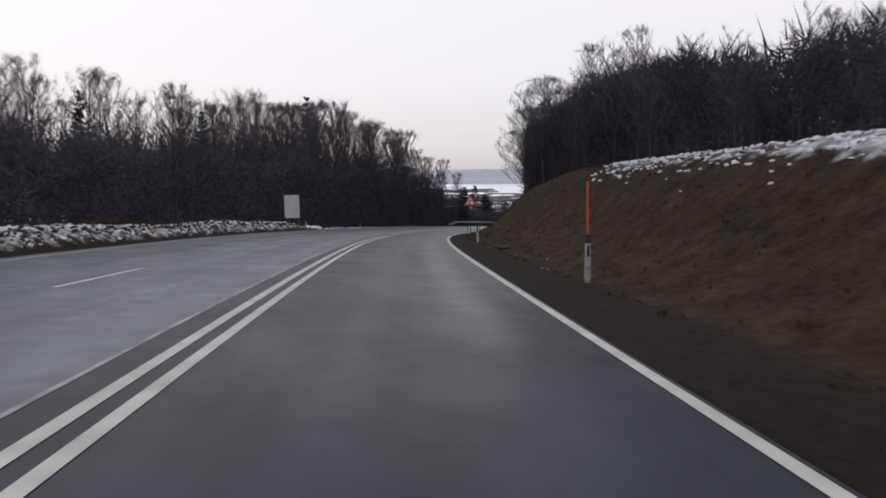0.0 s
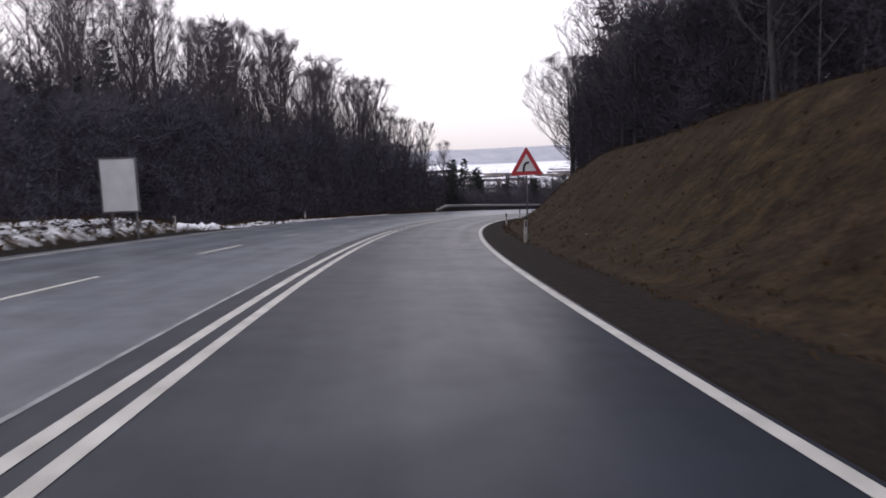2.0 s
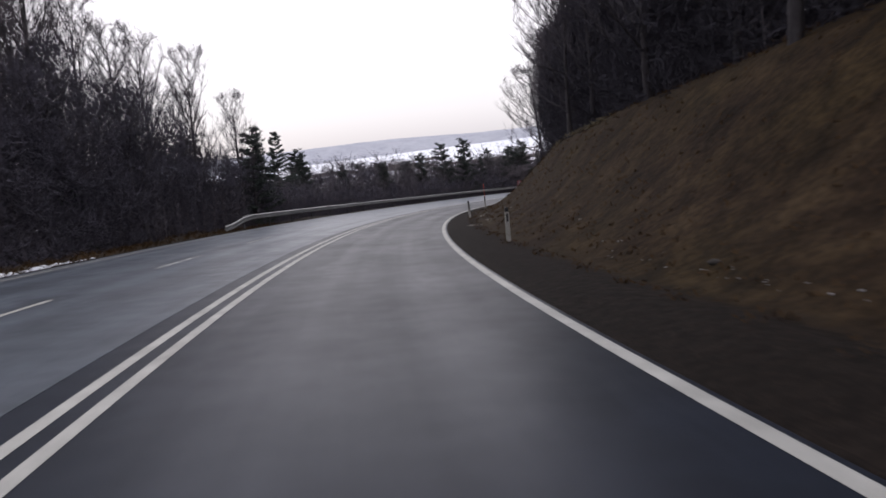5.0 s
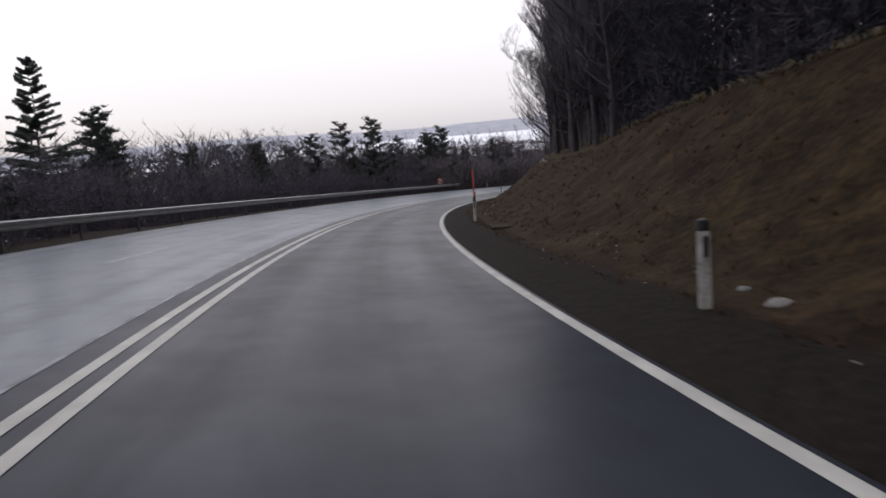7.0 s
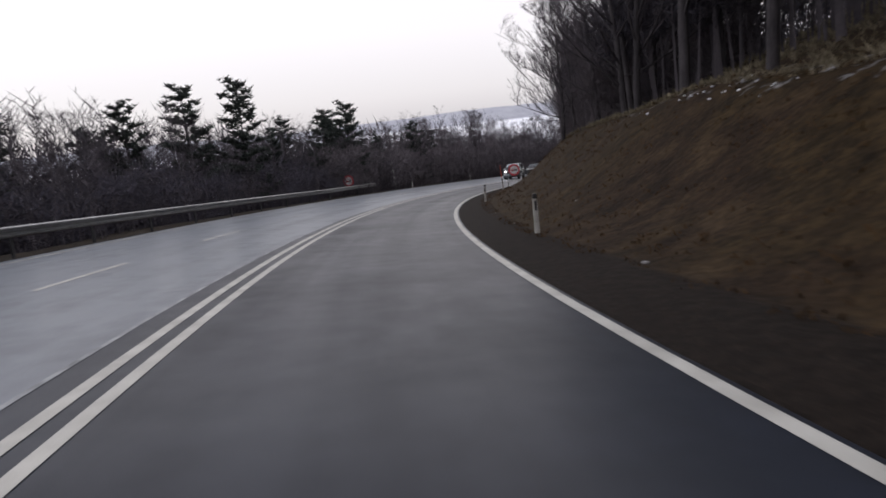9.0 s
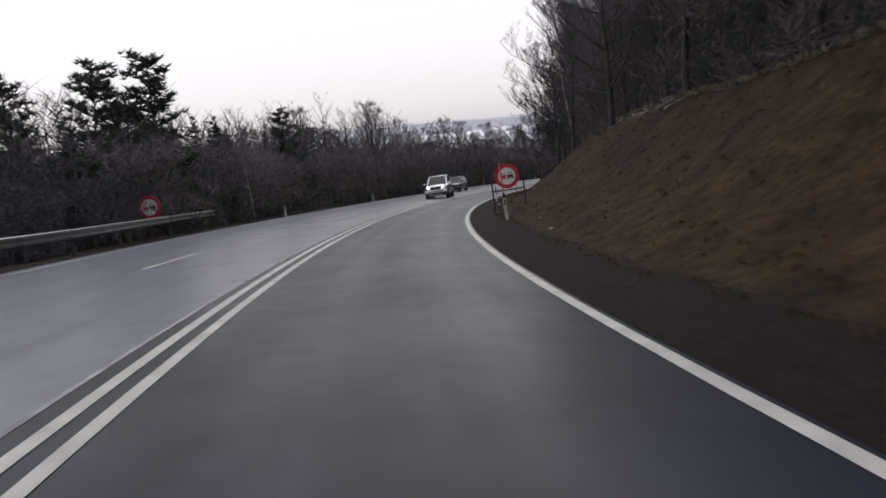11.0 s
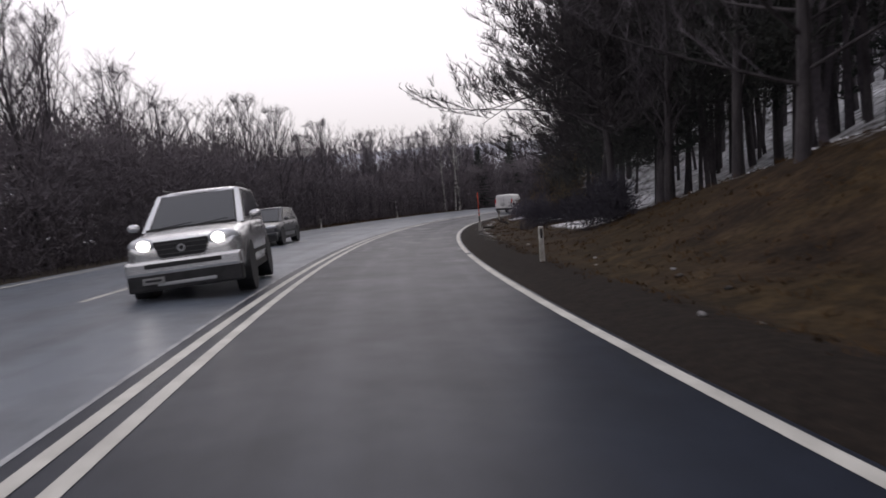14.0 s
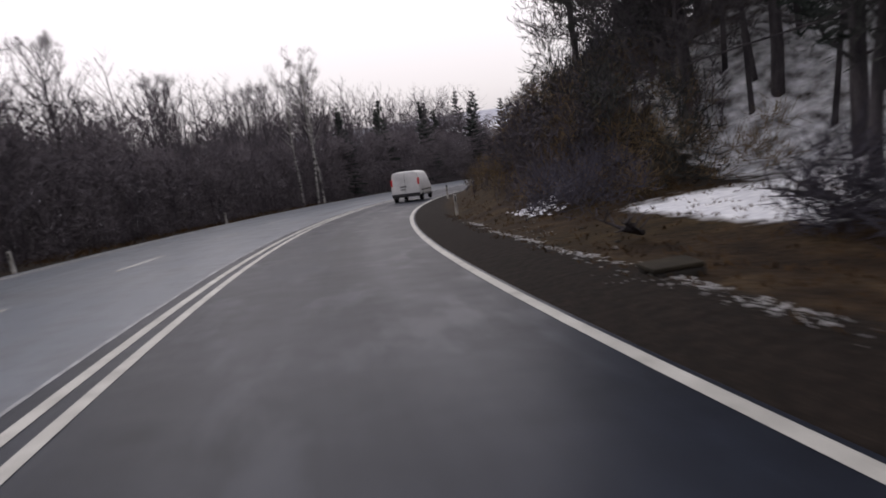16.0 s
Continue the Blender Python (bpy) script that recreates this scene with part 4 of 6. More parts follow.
    # wood above the cutting
    for s in np.arange(-4, 224, 4.2):
        z = right_size(s)
        plant("broad" if s < 121 or 155 < s < 200 else "tall", s + rng.uniform(-1, 1), -9.6 + rng.uniform(-0.7, 0.5), rng.uniform(0.80, 1.05) * z)
        if rng.random() < 0.5:
            plant("tall", s + rng.uniform(-1, 1), -13.5 + rng.uniform(-1.5, 1.5), rng.uniform(0.85, 1.0) * z)
    over = Brush(4)
    for s in np.arange(-20, 203, 2.8):
        for v in (-12.5, -17):
            over.tree(s + rng.uniform(-1, 1), v + rng.uniform(-1.4, 1.4), rng.uniform(8.5, 11) * right_size(s))
    over.band(44, 121, -13, -9.6, 340, 1.2, 3.4)
    over.band(155, 202, -13, -9.6, 220, 1.2, 3.4)
    over.band(-20, 46, -13, -9.4, 320, 0.5, 1.3, r=0.005)
    over.thicket(-20, 46, -12.5, -10.0, lambda s: 8.6 * right_size(s), 0.42, 120, 0.40, 0.026, 0.55)
    over.thicket(46, 121, -11.2, -9.2, lambda s: 6.4 * right_size(s), 0.5, 165, 0.52, 0.027, 0.85)
    above = Brush(8)
    above.thicket(155, 197, -11.2, -9.2, lambda s: 6.4 * right_size(s), 0.5, 240, 0.46, 0.019, 0.85)
    over.thicket(121, 155, -13.5, -9.8, lambda s: 11.0, 0.36, 190, 0.5, 0.03, 0.85, 2.5)
    over.thicket(121, 155, -26, -22, lambda s: 12.0, 0.6, 80, 1.0, 0.075, 1.1, 1.0)
    over.thicket(20, 121, -17, -13.5, lambda s: 8.2 * right_size(s), 0.85, 62, 1.0, 0.075, 1.1)
    above.thicket(152, 203, -17, -13.5, lambda s: 10.5 * right_size(s), 0.75, 66, 1.0, 0.075, 1.1)
    over.thicket(30, 203, -34, -19, lambda s: (8.0 + 5.5 * smooth(135, 150, s)) * right_size(s), 1.6, 26, 1.6, 0.16, 1.7)
    over.band(14, 38, -16, -9.8, 220, 1.0, 2.2, r=0.005, branches=18, lo=0.1)
    over.band(34, 56, -16, -9.8, 200, 2.0, 4.4, r=0.006, branches=18, lo=0.1)
    over.band(50, 200, -15, -10.2, 500, 4.0, 8.0, r=0.012, branches=16, up=0.6, reach=0.22, lo=0.25)
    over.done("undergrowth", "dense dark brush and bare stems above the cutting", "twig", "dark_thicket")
    above.done("thicket", "brownish tangle of brush above the cutting", "twig", "brown_thicket")
    for s, v, z in ((38, -15, 0.5), (44, -13, 0.58), (47, -14.5, 0.6), (53, -14, 0.7), (70, -10.5, 0.9), (76, -9.6, 0.6)):
        plant("pine", s, v, z)
    plant("birch", 195, -9.0, 0.75, 4)
    # large trees that lean out over the verge
    for s, v, z in ((73, -8.6, 0.8), (80, -8.8, 0.85), (99, -9.0, 0.75), (118, -8.8, 0.75), (131, -9.6, 0.8), (149, -9.4, 0.85), (163, -8.8, 0.8), (180, -8.8, 0.8), (191, -8.6, 0.85), (202, -8.2, 0.88), (210, -8.5, 0.9), (208, -9.4, 0.7)):
        plant("spreading", s, v, z)
    for s, v, z in ((221.5, -8.5, 0.98), (224.5, -8.8, 0.9), (237.5, -10.2, 0.85), (247, -11.4, 0.7)):
        plant("overhanging", s, v, z)
    # pines and bare stems where the cutting ends
    for s, v, z in ((214, -13.5, 1.0), (219, -11.5, 1.15), (222, -14, 1.2), (226, -11.2, 1.25), (228, -15.5, 1.1), (231, -13, 1.3), (236, -14, 1.2), (235, -18, 1.3), (241, -12.5, 1.3), (253, -11.4, 1.15), (256.5, -10.8, 1.0), (249.5, -11.8, 1.2), (244, -15, 1.2), (248, -12.0, 1.2), (252, -13, 1.2), (254, -13.8, 1.1), (257, -14.5, 1.15), (262, -16, 1.0), (240, -21, 1.3), (229, -20, 1.3), (248, -18, 1.3), (222, -19, 1.3), (246, -13.5, 1.25), (250, -15.5, 1.3), (247, -17, 1.2), (255, -15, 1.2), (243, -18.5, 1.3), (234, -16, 1.3), (258, -18, 1.2), (225, -17, 1.25)):
        plant("pine", s, v, z)
    boughs = Brush(6)
    for s in [q for q in np.arange(204, 257, 0.8) if q < 237 or q > 248]:
        for v in (-10.2, -12.2, -15, -19):
            foot = 3.1 if v < -11 else 2.7
            for z in np.arange(foot, 11.5, 1.25):
                boughs.clump(s + boughs.rng.uniform(-.8, .8), v + boughs.rng.uniform(-1, 1), z + boughs.rng.uniform(-.7, .7), boughs.rng.uniform(0.7, 1.2), 150, 0.34, 0.036, 0.6)
    boughs.band(206, 254, -20, -11, 70, 7.0, 10.0, r=0.03, branches=3, lo=0.6)
    for s, v, h in ((243, -9.6, 2.6), (246, -8.8, 2.2), (248.5, -9.4, 2.4), (251, -8.6, 2.0), (254, -9.2, 2.2)):
        for z in np.arange(0.3, h, 0.6):
            boughs.clump(s, v, z, 0.9, 170, 0.34, 0.03, 0.7)
    boughs.done("pine_boughs", "dense dark pine boughs closing over the bare stems and brush", "bark", "dark_needle")
    for s in np.arange(256, 330, 6.0):
        plant("spruce", s, -16 + rng.uniform(-1.5, 1.5), rng.uniform(0.6, 0.95))
    end = Brush(5)
    end.band(256, 340, -26, -13.5, 500, 2.0, 5.0, r=0.0115)
    end.band(236, 262, -34, -22, 200, 4.0, 8.0, r=0.05)
    end.band(224, 231, -7.2, -6.0, 40, 0.2, 0.5)
    end.band(243, 262, -7.5, -5.8, 110, 0.3, 0.9)
    for s in np.arange(262, 345, 2.6):
        end.tree(s, -15.5 + rng.uniform(-1, 1), rng.uniform(5, 7.5))
    end.band(201, 216, -19, -10.5, 60, 5.0, 9.0, r=0.03, branches=14, up=0.3, reach=0.24, lo=0.5)
    end.band(245.5, 258, -12, -6.6, 330, 0.6, 1.9, r=0.014, branches=18, reach=0.34)
    end.band(227, 238.5, -13.2, -10.1, 60, 0.3, 0.9, branches=12, r=0.008)
    bramble = Brush(7)
    bramble.thicket(243, 262, -12.5, -7.6, lambda s: 1.5, 0.42, 110, 0.42, 0.02, 0.65)
    bramble.thicket(242.5, 275, -9, -6.2, lambda s: 0.7, 0.42, 90, 0.35, 0.018, 0.5)
    bramble.done("bramble", "brown dead grass and brush on the bank", "bramble", "bramble")
    end.thicket(256, 345, -18, -13, lambda s: 3.2, 0.8, 60, 0.7, 0.05, 0.9)
    dense = Brush(9)
    dense.thicket(217.6, 220.6, -8.0, -6.9, lambda s: 0.95, 0.22, 130, 0.42, 0.022, 0.55)
    dense.thicket(231.5, 235.0, -9.3, -6.9, lambda s: 0.85, 0.16, 130, 0.40, 0.02, 0.45)
    dense.thicket(231.5, 234.6, -11.0, -9.2, lambda s: 0.95, 0.25, 130, 0.46, 0.024, 0.6)
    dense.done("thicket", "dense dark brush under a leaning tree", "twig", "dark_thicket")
    end.thicket(241, 247, -8.2, -6.2, lambda s: 1.0, 0.35, 90, 0.36, 0.02, 0.5)
    end.done("undergrowth", "bare stems and brush where the cutting ends")


forest()


# ---- roadside things ----
def delineator(s, v, pole=False, lean=0.0, h=0.78, cap=True):
    p = land(s, v)
    ob = thing("delineator_post", pose(p.x, p.y, p.z - 0.02, 0, 0, heading(s) - 90) @ pose(0, 0, 0, 0, lean, 0),
               "white delineator post" + (" with orange snow pole" if pole else " with black cap" if cap else "") + " on the verge", "delineator", "delineator posts")
    bm = bmesh.new()
    box(bm, -0.050, 0.050, -0.045, 0.045, -0.15, h - 0.10, 0.02, 0.88)
    part("post", bm, M["white"], ob)
    if cap:
        bm = bmesh.new()
        box(bm, -0.047, 0.047, -0.042, 0.042, h - 0.10, h, 0.018, 0.82)
        part("cap", bm, M["black"], ob, "black cap")
    for y in (-0.0425, 0.0425):
        bm = bmesh.new()
        box(bm, -0.022, 0.022, y - 0.004, y + 0.004, h - 0.32, h - 0.14, 0.003)
        part("reflector", bm, M["black"], ob, "dark reflector strip")
    if pole:
        bm = bmesh.new()
        rod(bm, (0.0, 0.0, h - 0.12), (-0.01, 0, h + 0.92), 0.018, 0.016, 10)
        part("snow_pole", bm, M["orange"], ob, "thin orange snow pole")
        bm = bmesh.new()
        rod(bm, (0.0, 0.0, h - 0.002), (0, 0, h + 0.05), 0.034, 0.03, 10)
        part("collar", bm, M["black"], ob, "black collar")
    return ob


for s, v, pole, lean, cap in ((11.7, -4.75, True, 0, True), (30.1, -4.62, False, -1, True), (48.4, -4.6, False, 2, True), (66.6, -4.7, False, 0, False), (84.6, -4.65, False, 1, True), (101.9, -4.56, False, -1, True),
                              (119.9, -4.6, True, 1, True), (138.2, -4.65, False, 0, True), (157.0, -4.65, False, 2, True), (175.7, -4.65, True, -3, True), (194.2, -4.5, False, 0, True),
                              (212.0, -4.5, False, 0, False), (230.2, -4.45, True, 0, False), (249.6, -4.9, False, 0, False), (268, -4.7, False, 1, True), (286, -4.7, False, 0, True)):
    delineator(s, v - 0.02, pole, lean, cap=cap)
for s, v in ((72.0, 8.1), (54.0, 7.8), (192.8, 6.9), (211.6, 7.1), (229.2, 7.1), (247.0, 7.1), (266, 7.2), (284, 7.2)):
    delineator(s, v, False, -3, 0.72, cap=False)


def disc(r, n=40, cx=0.0, cz=0.0):
    return [(cx + r * math.cos(2 * math.pi * k / n), cz + r * math.sin(2 * math.pi * k / n)) for k in range(n)]


def ring(bm, r0, r1, y0, y1, cz=0.0, n=40):
    vs = [[bm.verts.new((r * math.cos(2 * math.pi * k / n), y, cz + r * math.sin(2 * math.pi * k / n))) for k in range(n)] for r, y in ((r0, y0), (r1, y0), (r1, y1), (r0, y1))]
    for a in range(4):
        for k in range(n):
            bm.faces.new((vs[a][k], vs[(a + 1) % 4][k], vs[(a + 1) % 4][(k + 1) % n], vs[a][(k + 1) % n]))


def rounded(points, r, n=5):
    """An outline with its corners rounded."""
    out, m = [], len(points)
    for i, p in enumerate(points):
        p, a, b = Vector(p), Vector(points[i - 1]), Vector(points[(i + 1) % m])
        q0, q1 = p + (a - p).normalized() * r, p + (b - p).normalized() * r
        for k in range(n + 1):
            t = k / n
            out.append(tuple((q0 * (1 - t) ** 2 + p * 2 * t * (1 - t) + q1 * t * t)))
    return out


def bend_sign(s, v):
    p = land(s, v)
    ob = thing("warning_sign", pose(p.x, p.y, p.z, 0, 0, heading(s) - 90 - 3), "triangular red and white warning sign showing a bend", "road sign")
    side, z0 = 1.0, on(s, v).z + 2.10 - p.z
    hgt = side * 0.866
    bm = bmesh.new()
    rod(bm, (0, 0.04, -0.3), (0, 0.04, z0 + hgt * 0.7), 0.026, None, 12)
    part("pole", bm, M["dull"], ob, "grey steel pole")
    tri = [(-side / 2, 0), (side / 2, 0), (0, hgt)]
    bm = bmesh.new()
    plate(bm, rounded([(x, z + z0) for x, z in tri], 0.09), -0.004, 0.010)
    face = part("plate", bm, M["red"], ob, "red bordered plate")
    bm = bmesh.new()
    k = 0.60
    plate(bm, rounded([(x * k, z0 + hgt / 3 + (z - hgt / 3) * k) for x, z in tri], 0.012), -0.009, -0.004)
    part("field", bm, M["sheet"], face, "white field")
    bm = bmesh.new()
    arc = [(-0.085 + 0.17 * (1 - math.cos(a)) * 0.62, 0.17 + 0.20 * math.sin(a)) for a in np.linspace(0, math.pi / 2, 9)]
    arc = [(-0.085, 0.11)] + arc + [(0.085, 0.372)]
    left, right = [], []
    for i, (x, z) in enumerate(arc):
        d = Vector(arc[min(i + 1, len(arc) - 1)]) - Vector(arc[max(i - 1, 0)])
        nrm = Vector((-d.y, d.x)).normalized() * 0.036
        left.append((x + nrm.x, z0 + z + nrm.y))
        right.append((x - nrm.x, z0 + z - nrm.y))
    for i in range(len(arc) - 1):
        vs = [bm.verts.new((x, -0.012, z)) for x, z in (left[i], right[i], right[i + 1], left[i + 1])]
        bm.faces.new(vs)
    part("symbol", bm, M["black"], face, "black bend symbol")
    for z in (z0 + 0.12, z0 + 0.5):
        bm = bmesh.new()
        box(bm, -0.06, 0.06, 0.01, 0.075, z - 0.02, z + 0.02, 0.004)
        part("clamp", bm, M["steel"], ob)
    return ob


bend_sign(49.6, -4.82)


def overtaking_sign(s, v, dia, zc, frame_w, label, lean=0.0):
    p = land(s, v)
    base = on(s, v).z - p.z
    zc += base
    ob = thing("no_overtaking_sign", pose(p.x, p.y, p.z, 0, 0, heading(s) - 90 - 2) @ pose(0, 0, 0, 0, lean, 0), label, "road sign", "no overtaking signs")
    r = dia / 2
    if frame_w:
        for x in (-frame_w / 2, frame_w / 2):
            bm = bmesh.new()
            rod(bm, (x, 0.03, -0.3), (x, 0.03, zc + r * 0.75), 0.026, None, 10)
            part("leg", bm, M["dark_steel"], ob)
        for z in (zc - r - 0.06, zc + r * 0.35):
            bm = bmesh.new()
            rod(bm, (-frame_w / 2, 0.03, z), (frame_w / 2, 0.03, z), 0.022, None, 8)
            part("crossbar", bm, M["dark_steel"], ob)
    else:
        bm = bmesh.new()
        rod(bm, (0, 0.03, -0.5), (0, 0.03, zc + r * 0.8), 0.03, None, 10)
        part("pole", bm, M["dark_steel"], ob)
    bm = bmesh.new()
    plate(bm, disc(r, 40, 0, zc), -0.002, 0.008)
    face = part("plate", bm, M["sheet"], ob, "round white plate")
    bm = bmesh.new()
    ring(bm, r * 0.70, r * 1.005, -0.009, 0.004, zc)
    part("border", bm, M["red"], face, "red border")
    for cx, mat, name in ((-0.30, M["red"], "red_car_symbol"), (0.28, M["black"], "black_car_symbol")):
        bm = bmesh.new()
        c = cx * r
        k = r * 0.24
        plate(bm, rounded([(c - k, zc - k * 0.55), (c + k, zc - k * 0.55), (c + k, zc + k * 0.35), (c - k, zc + k * 0.35)], k * 0.2, 3), -0.010, -0.003)
        plate(bm, [(c - k * 0.8, zc + k * 0.36), (c - k * 0.6, zc + k * 0.36), (c - k * 0.5, zc + k * 0.95), (c - k * 0.68, zc + k * 1.1)], -0.010, -0.003)
        plate(bm, [(c + k * 0.6, zc + k * 0.36), (c + k * 0.8, zc + k * 0.36), (c + k * 0.68, zc + k * 1.1), (c + k * 0.5, zc + k * 0.95)], -0.010, -0.003)
        plate(bm, [(c - k * 0.5, zc + k * 0.95), (c + k * 0.5, zc + k * 0.95), (c + k * 0.68, zc + k * 1.1), (c - k * 0.68, zc + k * 1.1)], -0.010, -0.003)
        for x in (-0.75, 0.45):
            plate(bm, [(c + x * k, zc - k * 0.85), (c + (x + 0.3) * k, zc - k * 0.85), (c + (x + 0.3) * k, zc - k * 0.5), (c + x * k, zc - k * 0.5)], -0.010, -0.003)
        part(name, bm, mat, face)
    bm = bmesh.new()
    plate(bm, [(-r * 0.56, zc - r * 0.235), (r * 0.55, zc - r * 0.235), (r * 0.55, zc - r * 0.20), (-r * 0.56, zc - r * 0.20)], -0.010, -0.003)
    part("ground_line", bm, M["black"], face)


overtaking_sign(180.2, -5.1, 0.86, 1.42, 1.12, "round no-overtaking sign on a rusty tubular frame", -2)
overtaking_sign(182.5, 8.9, 0.95, 1.12, 0, "round no-overtaking sign on a single pole behind the barrier", -3)


def white_board(s, v):
    p = land(s, v)
    b = on(s, v).z - p.z
    ob = thing("roadside_board", pose(p.x, p.y, p.z, 0, 0, heading(s) - 90 + 8), "large blank whitish board in a grey frame", "board")
    w, z0, z1 = 0.50, b + 0.85, b + 2.42
    bm = bmesh.new()
    box(bm, -w, w, -0.02, 0.02, z0, z1, 0.004)
    part("panel", bm, M["sheet"], ob, "whitish panel")
    for x0, x1, a, c in ((-w - 0.05, -w, z0 - 0.05, z1 + 0.05), (w, w + 0.05, z0 - 0.05, z1 + 0.05), (-w, w, z0 - 0.05, z0), (-w, w, z1, z1 + 0.05)):
        bm = bmesh.new()
        box(bm, x0, x1, -0.035, 0.035, a, c, 0.005)
        part("frame_bar", bm, M["dull"], ob, "dark frame bar")
    for x in (-0.3, 0.42):
        bm = bmesh.new()
        rod(bm, (x, 0.06, -0.4), (x, 0.06, z1 - 0.2), 0.035, None, 10)
        part("leg", bm, M["dull"], ob, "grey steel leg")


white_board(49.5, 7.55)


# ---- crash barrier ----
def barrier():
    ob = thing("crash_barrier", Matrix(), "galvanised steel crash barrier along the outside of the bend", "crash barrier")
    s0, s1 = 103.5, 188.0

    def off(s):
        return 7.35 + 1.15 * smooth(172, 188, s)

    prof = [(0.0, 0.47), (0.05, 0.50), (0.05, 0.55), (-0.02, 0.585), (-0.02, 0.625), (0.05, 0.66), (0.05, 0.71), (0.0, 0.74)]
    verts, faces = [], []
    ss = np.arange(s0, s1 + 0.1, 1.0)
    for s in ss:
        drop = 0.42 * smooth(s0 + 4, s0, s)
        for dv, z in prof:
            verts.append(on(s, off(s) - dv, z - drop))
        for dv, z in reversed(prof):
            verts.append(on(s, off(s) - dv + 0.012, z - drop))
    w = len(prof) * 2
    for i in range(len(ss) - 1):
        for c in range(w):
            faces.append((i * w + c, (i + 1) * w + c, (i + 1) * w + (c + 1) % w, i * w + (c + 1) % w))
    faces += [tuple(reversed(range(w))), tuple((len(ss) - 1) * w + c for c in range(w))]
    link_mesh("beam", verts, faces, M["steel"], ob)
    bm = bmesh.new()
    box(bm, -0.03, 0.03, -0.05, 0.05, -0.9, 0.70, 0.006)
    first = part("post", bm, M["dark_steel"], ob)
    bm = bmesh.new()
    box(bm, -0.12, 0.03, -0.04, 0.04, 0.50, 0.66, 0.01)
    spacer = part("spacer", bm, M["dark_steel"], ob)
    for k, s in enumerate(np.arange(s0 + 3.0, s1, 4.0)):
        m = facing(s, off(s) + 0.13)
        for src in (first, spacer):
            o = src if k == 0 else src.copy()
            if k:
                scene.collection.objects.link(o)
            o.parent = ob
            o.matrix_basis = m
    return ob


barrier()


# ---- drains, stones and litter on the verge ----
def drain(s, v, w=1.1):
    p = land(s, v)
    ob = thing("drain_inlet", pose(p.x, p.y, p.z - 0.06, 0, 0, heading(s) - 90), "old concrete drain inlet with a dark opening in the verge", "drain", "drains")
    bm = bmesh.new()
    box(bm, -0.22, 0.30, -w / 2, w / 2, 0.13, 0.18, 0.02)
    part("slab", bm, M["mossy"], ob, "mossy concrete slab")
    for y in (-w / 2 + 0.07, w / 2 - 0.07):
        bm = bmesh.new()
        box(bm, -0.19, 0.30, y - 0.07, y + 0.07, -0.25, 0.128, 0.02)
        part("cheek", bm, M["concrete"], ob)
    # A black block fills the recess in place of the shade under the slab.
    bm = bmesh.new()
    box(bm, 0.02, 0.26, -w / 2 + 0.14, w / 2 - 0.14, -0.25, 0.128, 0.01)
    part("shade_block", bm, M["black"], ob, "black block standing for the shade in the opening")


drain(23.8, -5.05, 0.9)
drain(115.1, -4.9, 0.7)
drain(195.5, -4.62, 0.5)
drain(233.6, -4.85, 0.4)


def stone_mesh(seed, mat):
    rng = random.Random(seed)
    bm = bmesh.new()
    bmesh.ops.create_icosphere(bm, subdivisions=2, radius=1)
    for v in bm.verts:
        v.co *= 1 + 0.35 * noise.noise(v.co * 1.3 + Vector((seed, 0, 0)))
        v.co.z *= 0.55
        v.co.x *= rng.uniform(0.97, 1.03)
    me = bpy.data.meshes.new("stone")
    bm.to_mesh(me)
    bm.free()
    me.materials.append(mat)
    me.shade_smooth()
    return me


DIRTY = material("dirty_snow", (0.12, 0.115, 0.11), (0.36, 0.36, 0.36), 2.0, 30, 0.85, 0.3, 0.01)
STONE_MATS = [material("pale_stone", (0.12, 0.11, 0.10), (0.34, 0.32, 0.30), 6, 40, 0.8, 0.3, 0.01), M["concrete"], DIRTY]
stones = [stone_mesh(i, STONE_MATS[i % 3]) for i in range(6)]
rng = random.Random(17)
spots = [(14.6, -4.6, .07), (16.2, -4.9, .05), (17.1, -5.2, .06), (26.0, -4.7, .06), (33.1, -5.1, .06), (37, -5.0, .07), (55.6, -5.2, .09), (56.3, -5.4, .06), (58.0, -5.1, .07), (72.5, -5.3, .12), (76, -5.4, .1), (103.5, -5.3, .06), (116.3, -4.95, .07),
         (118, -5.3, .06), (124, -5.2, .07), (170, -5.1, .11), (171.2, -5.4, .06), (173, -5.3, .05), (181, -4.6, .1), (188.5, -5.0, .07), (190, -5.2, .05), (191, -5.3, .08), (198, -5.2, .08), (199, -5.3, .06), (200.3, -5.3, .07), (206, -5.3, .07), (208, -5.5, .07), (218, -5.2, .1), (222, -5.4, .08), (224.4, -5.0, .07), (236, -5.3, .08), (239, -5.1, .07), (102.4, -5.2, .1), (101.7, -5.12, .16), (207.4, -5.34, .08), (204.8, -4.45, .07), (14.3, -4.64, .06), (12.7, -4.64, .12), (12.7, -5.1, .08), (181.2, -5.0, .11), (186.9, -4.8, .11), (190.6, -4.5, .10), (189.4, -4.75, .13), (188.9, -4.9, .1)]
spots += [(rng.uniform(5, 250), rng.uniform(-6.2, -4.6), rng.uniform(0.03, 0.07)) for _ in range(46)]
for k, (s, v, r) in enumerate(spots):
    r *= 0.62
    p = land(s, v)
    mi = k % 6
    o = new("verge_stone", stones[mi])
    o.matrix_world = pose(p.x, p.y, p.z + r * 0.2, 0, 0, rng.uniform(0, 360)) @ Matrix.Diagonal((r * rng.uniform(0.8, 1.5), r, r, 1))
    tagged(o, ("pale stone", "grey lump of concrete", "small clod of dirty snow")[mi % 3] + " lying on the gravel verge", "stone", "verge stones")


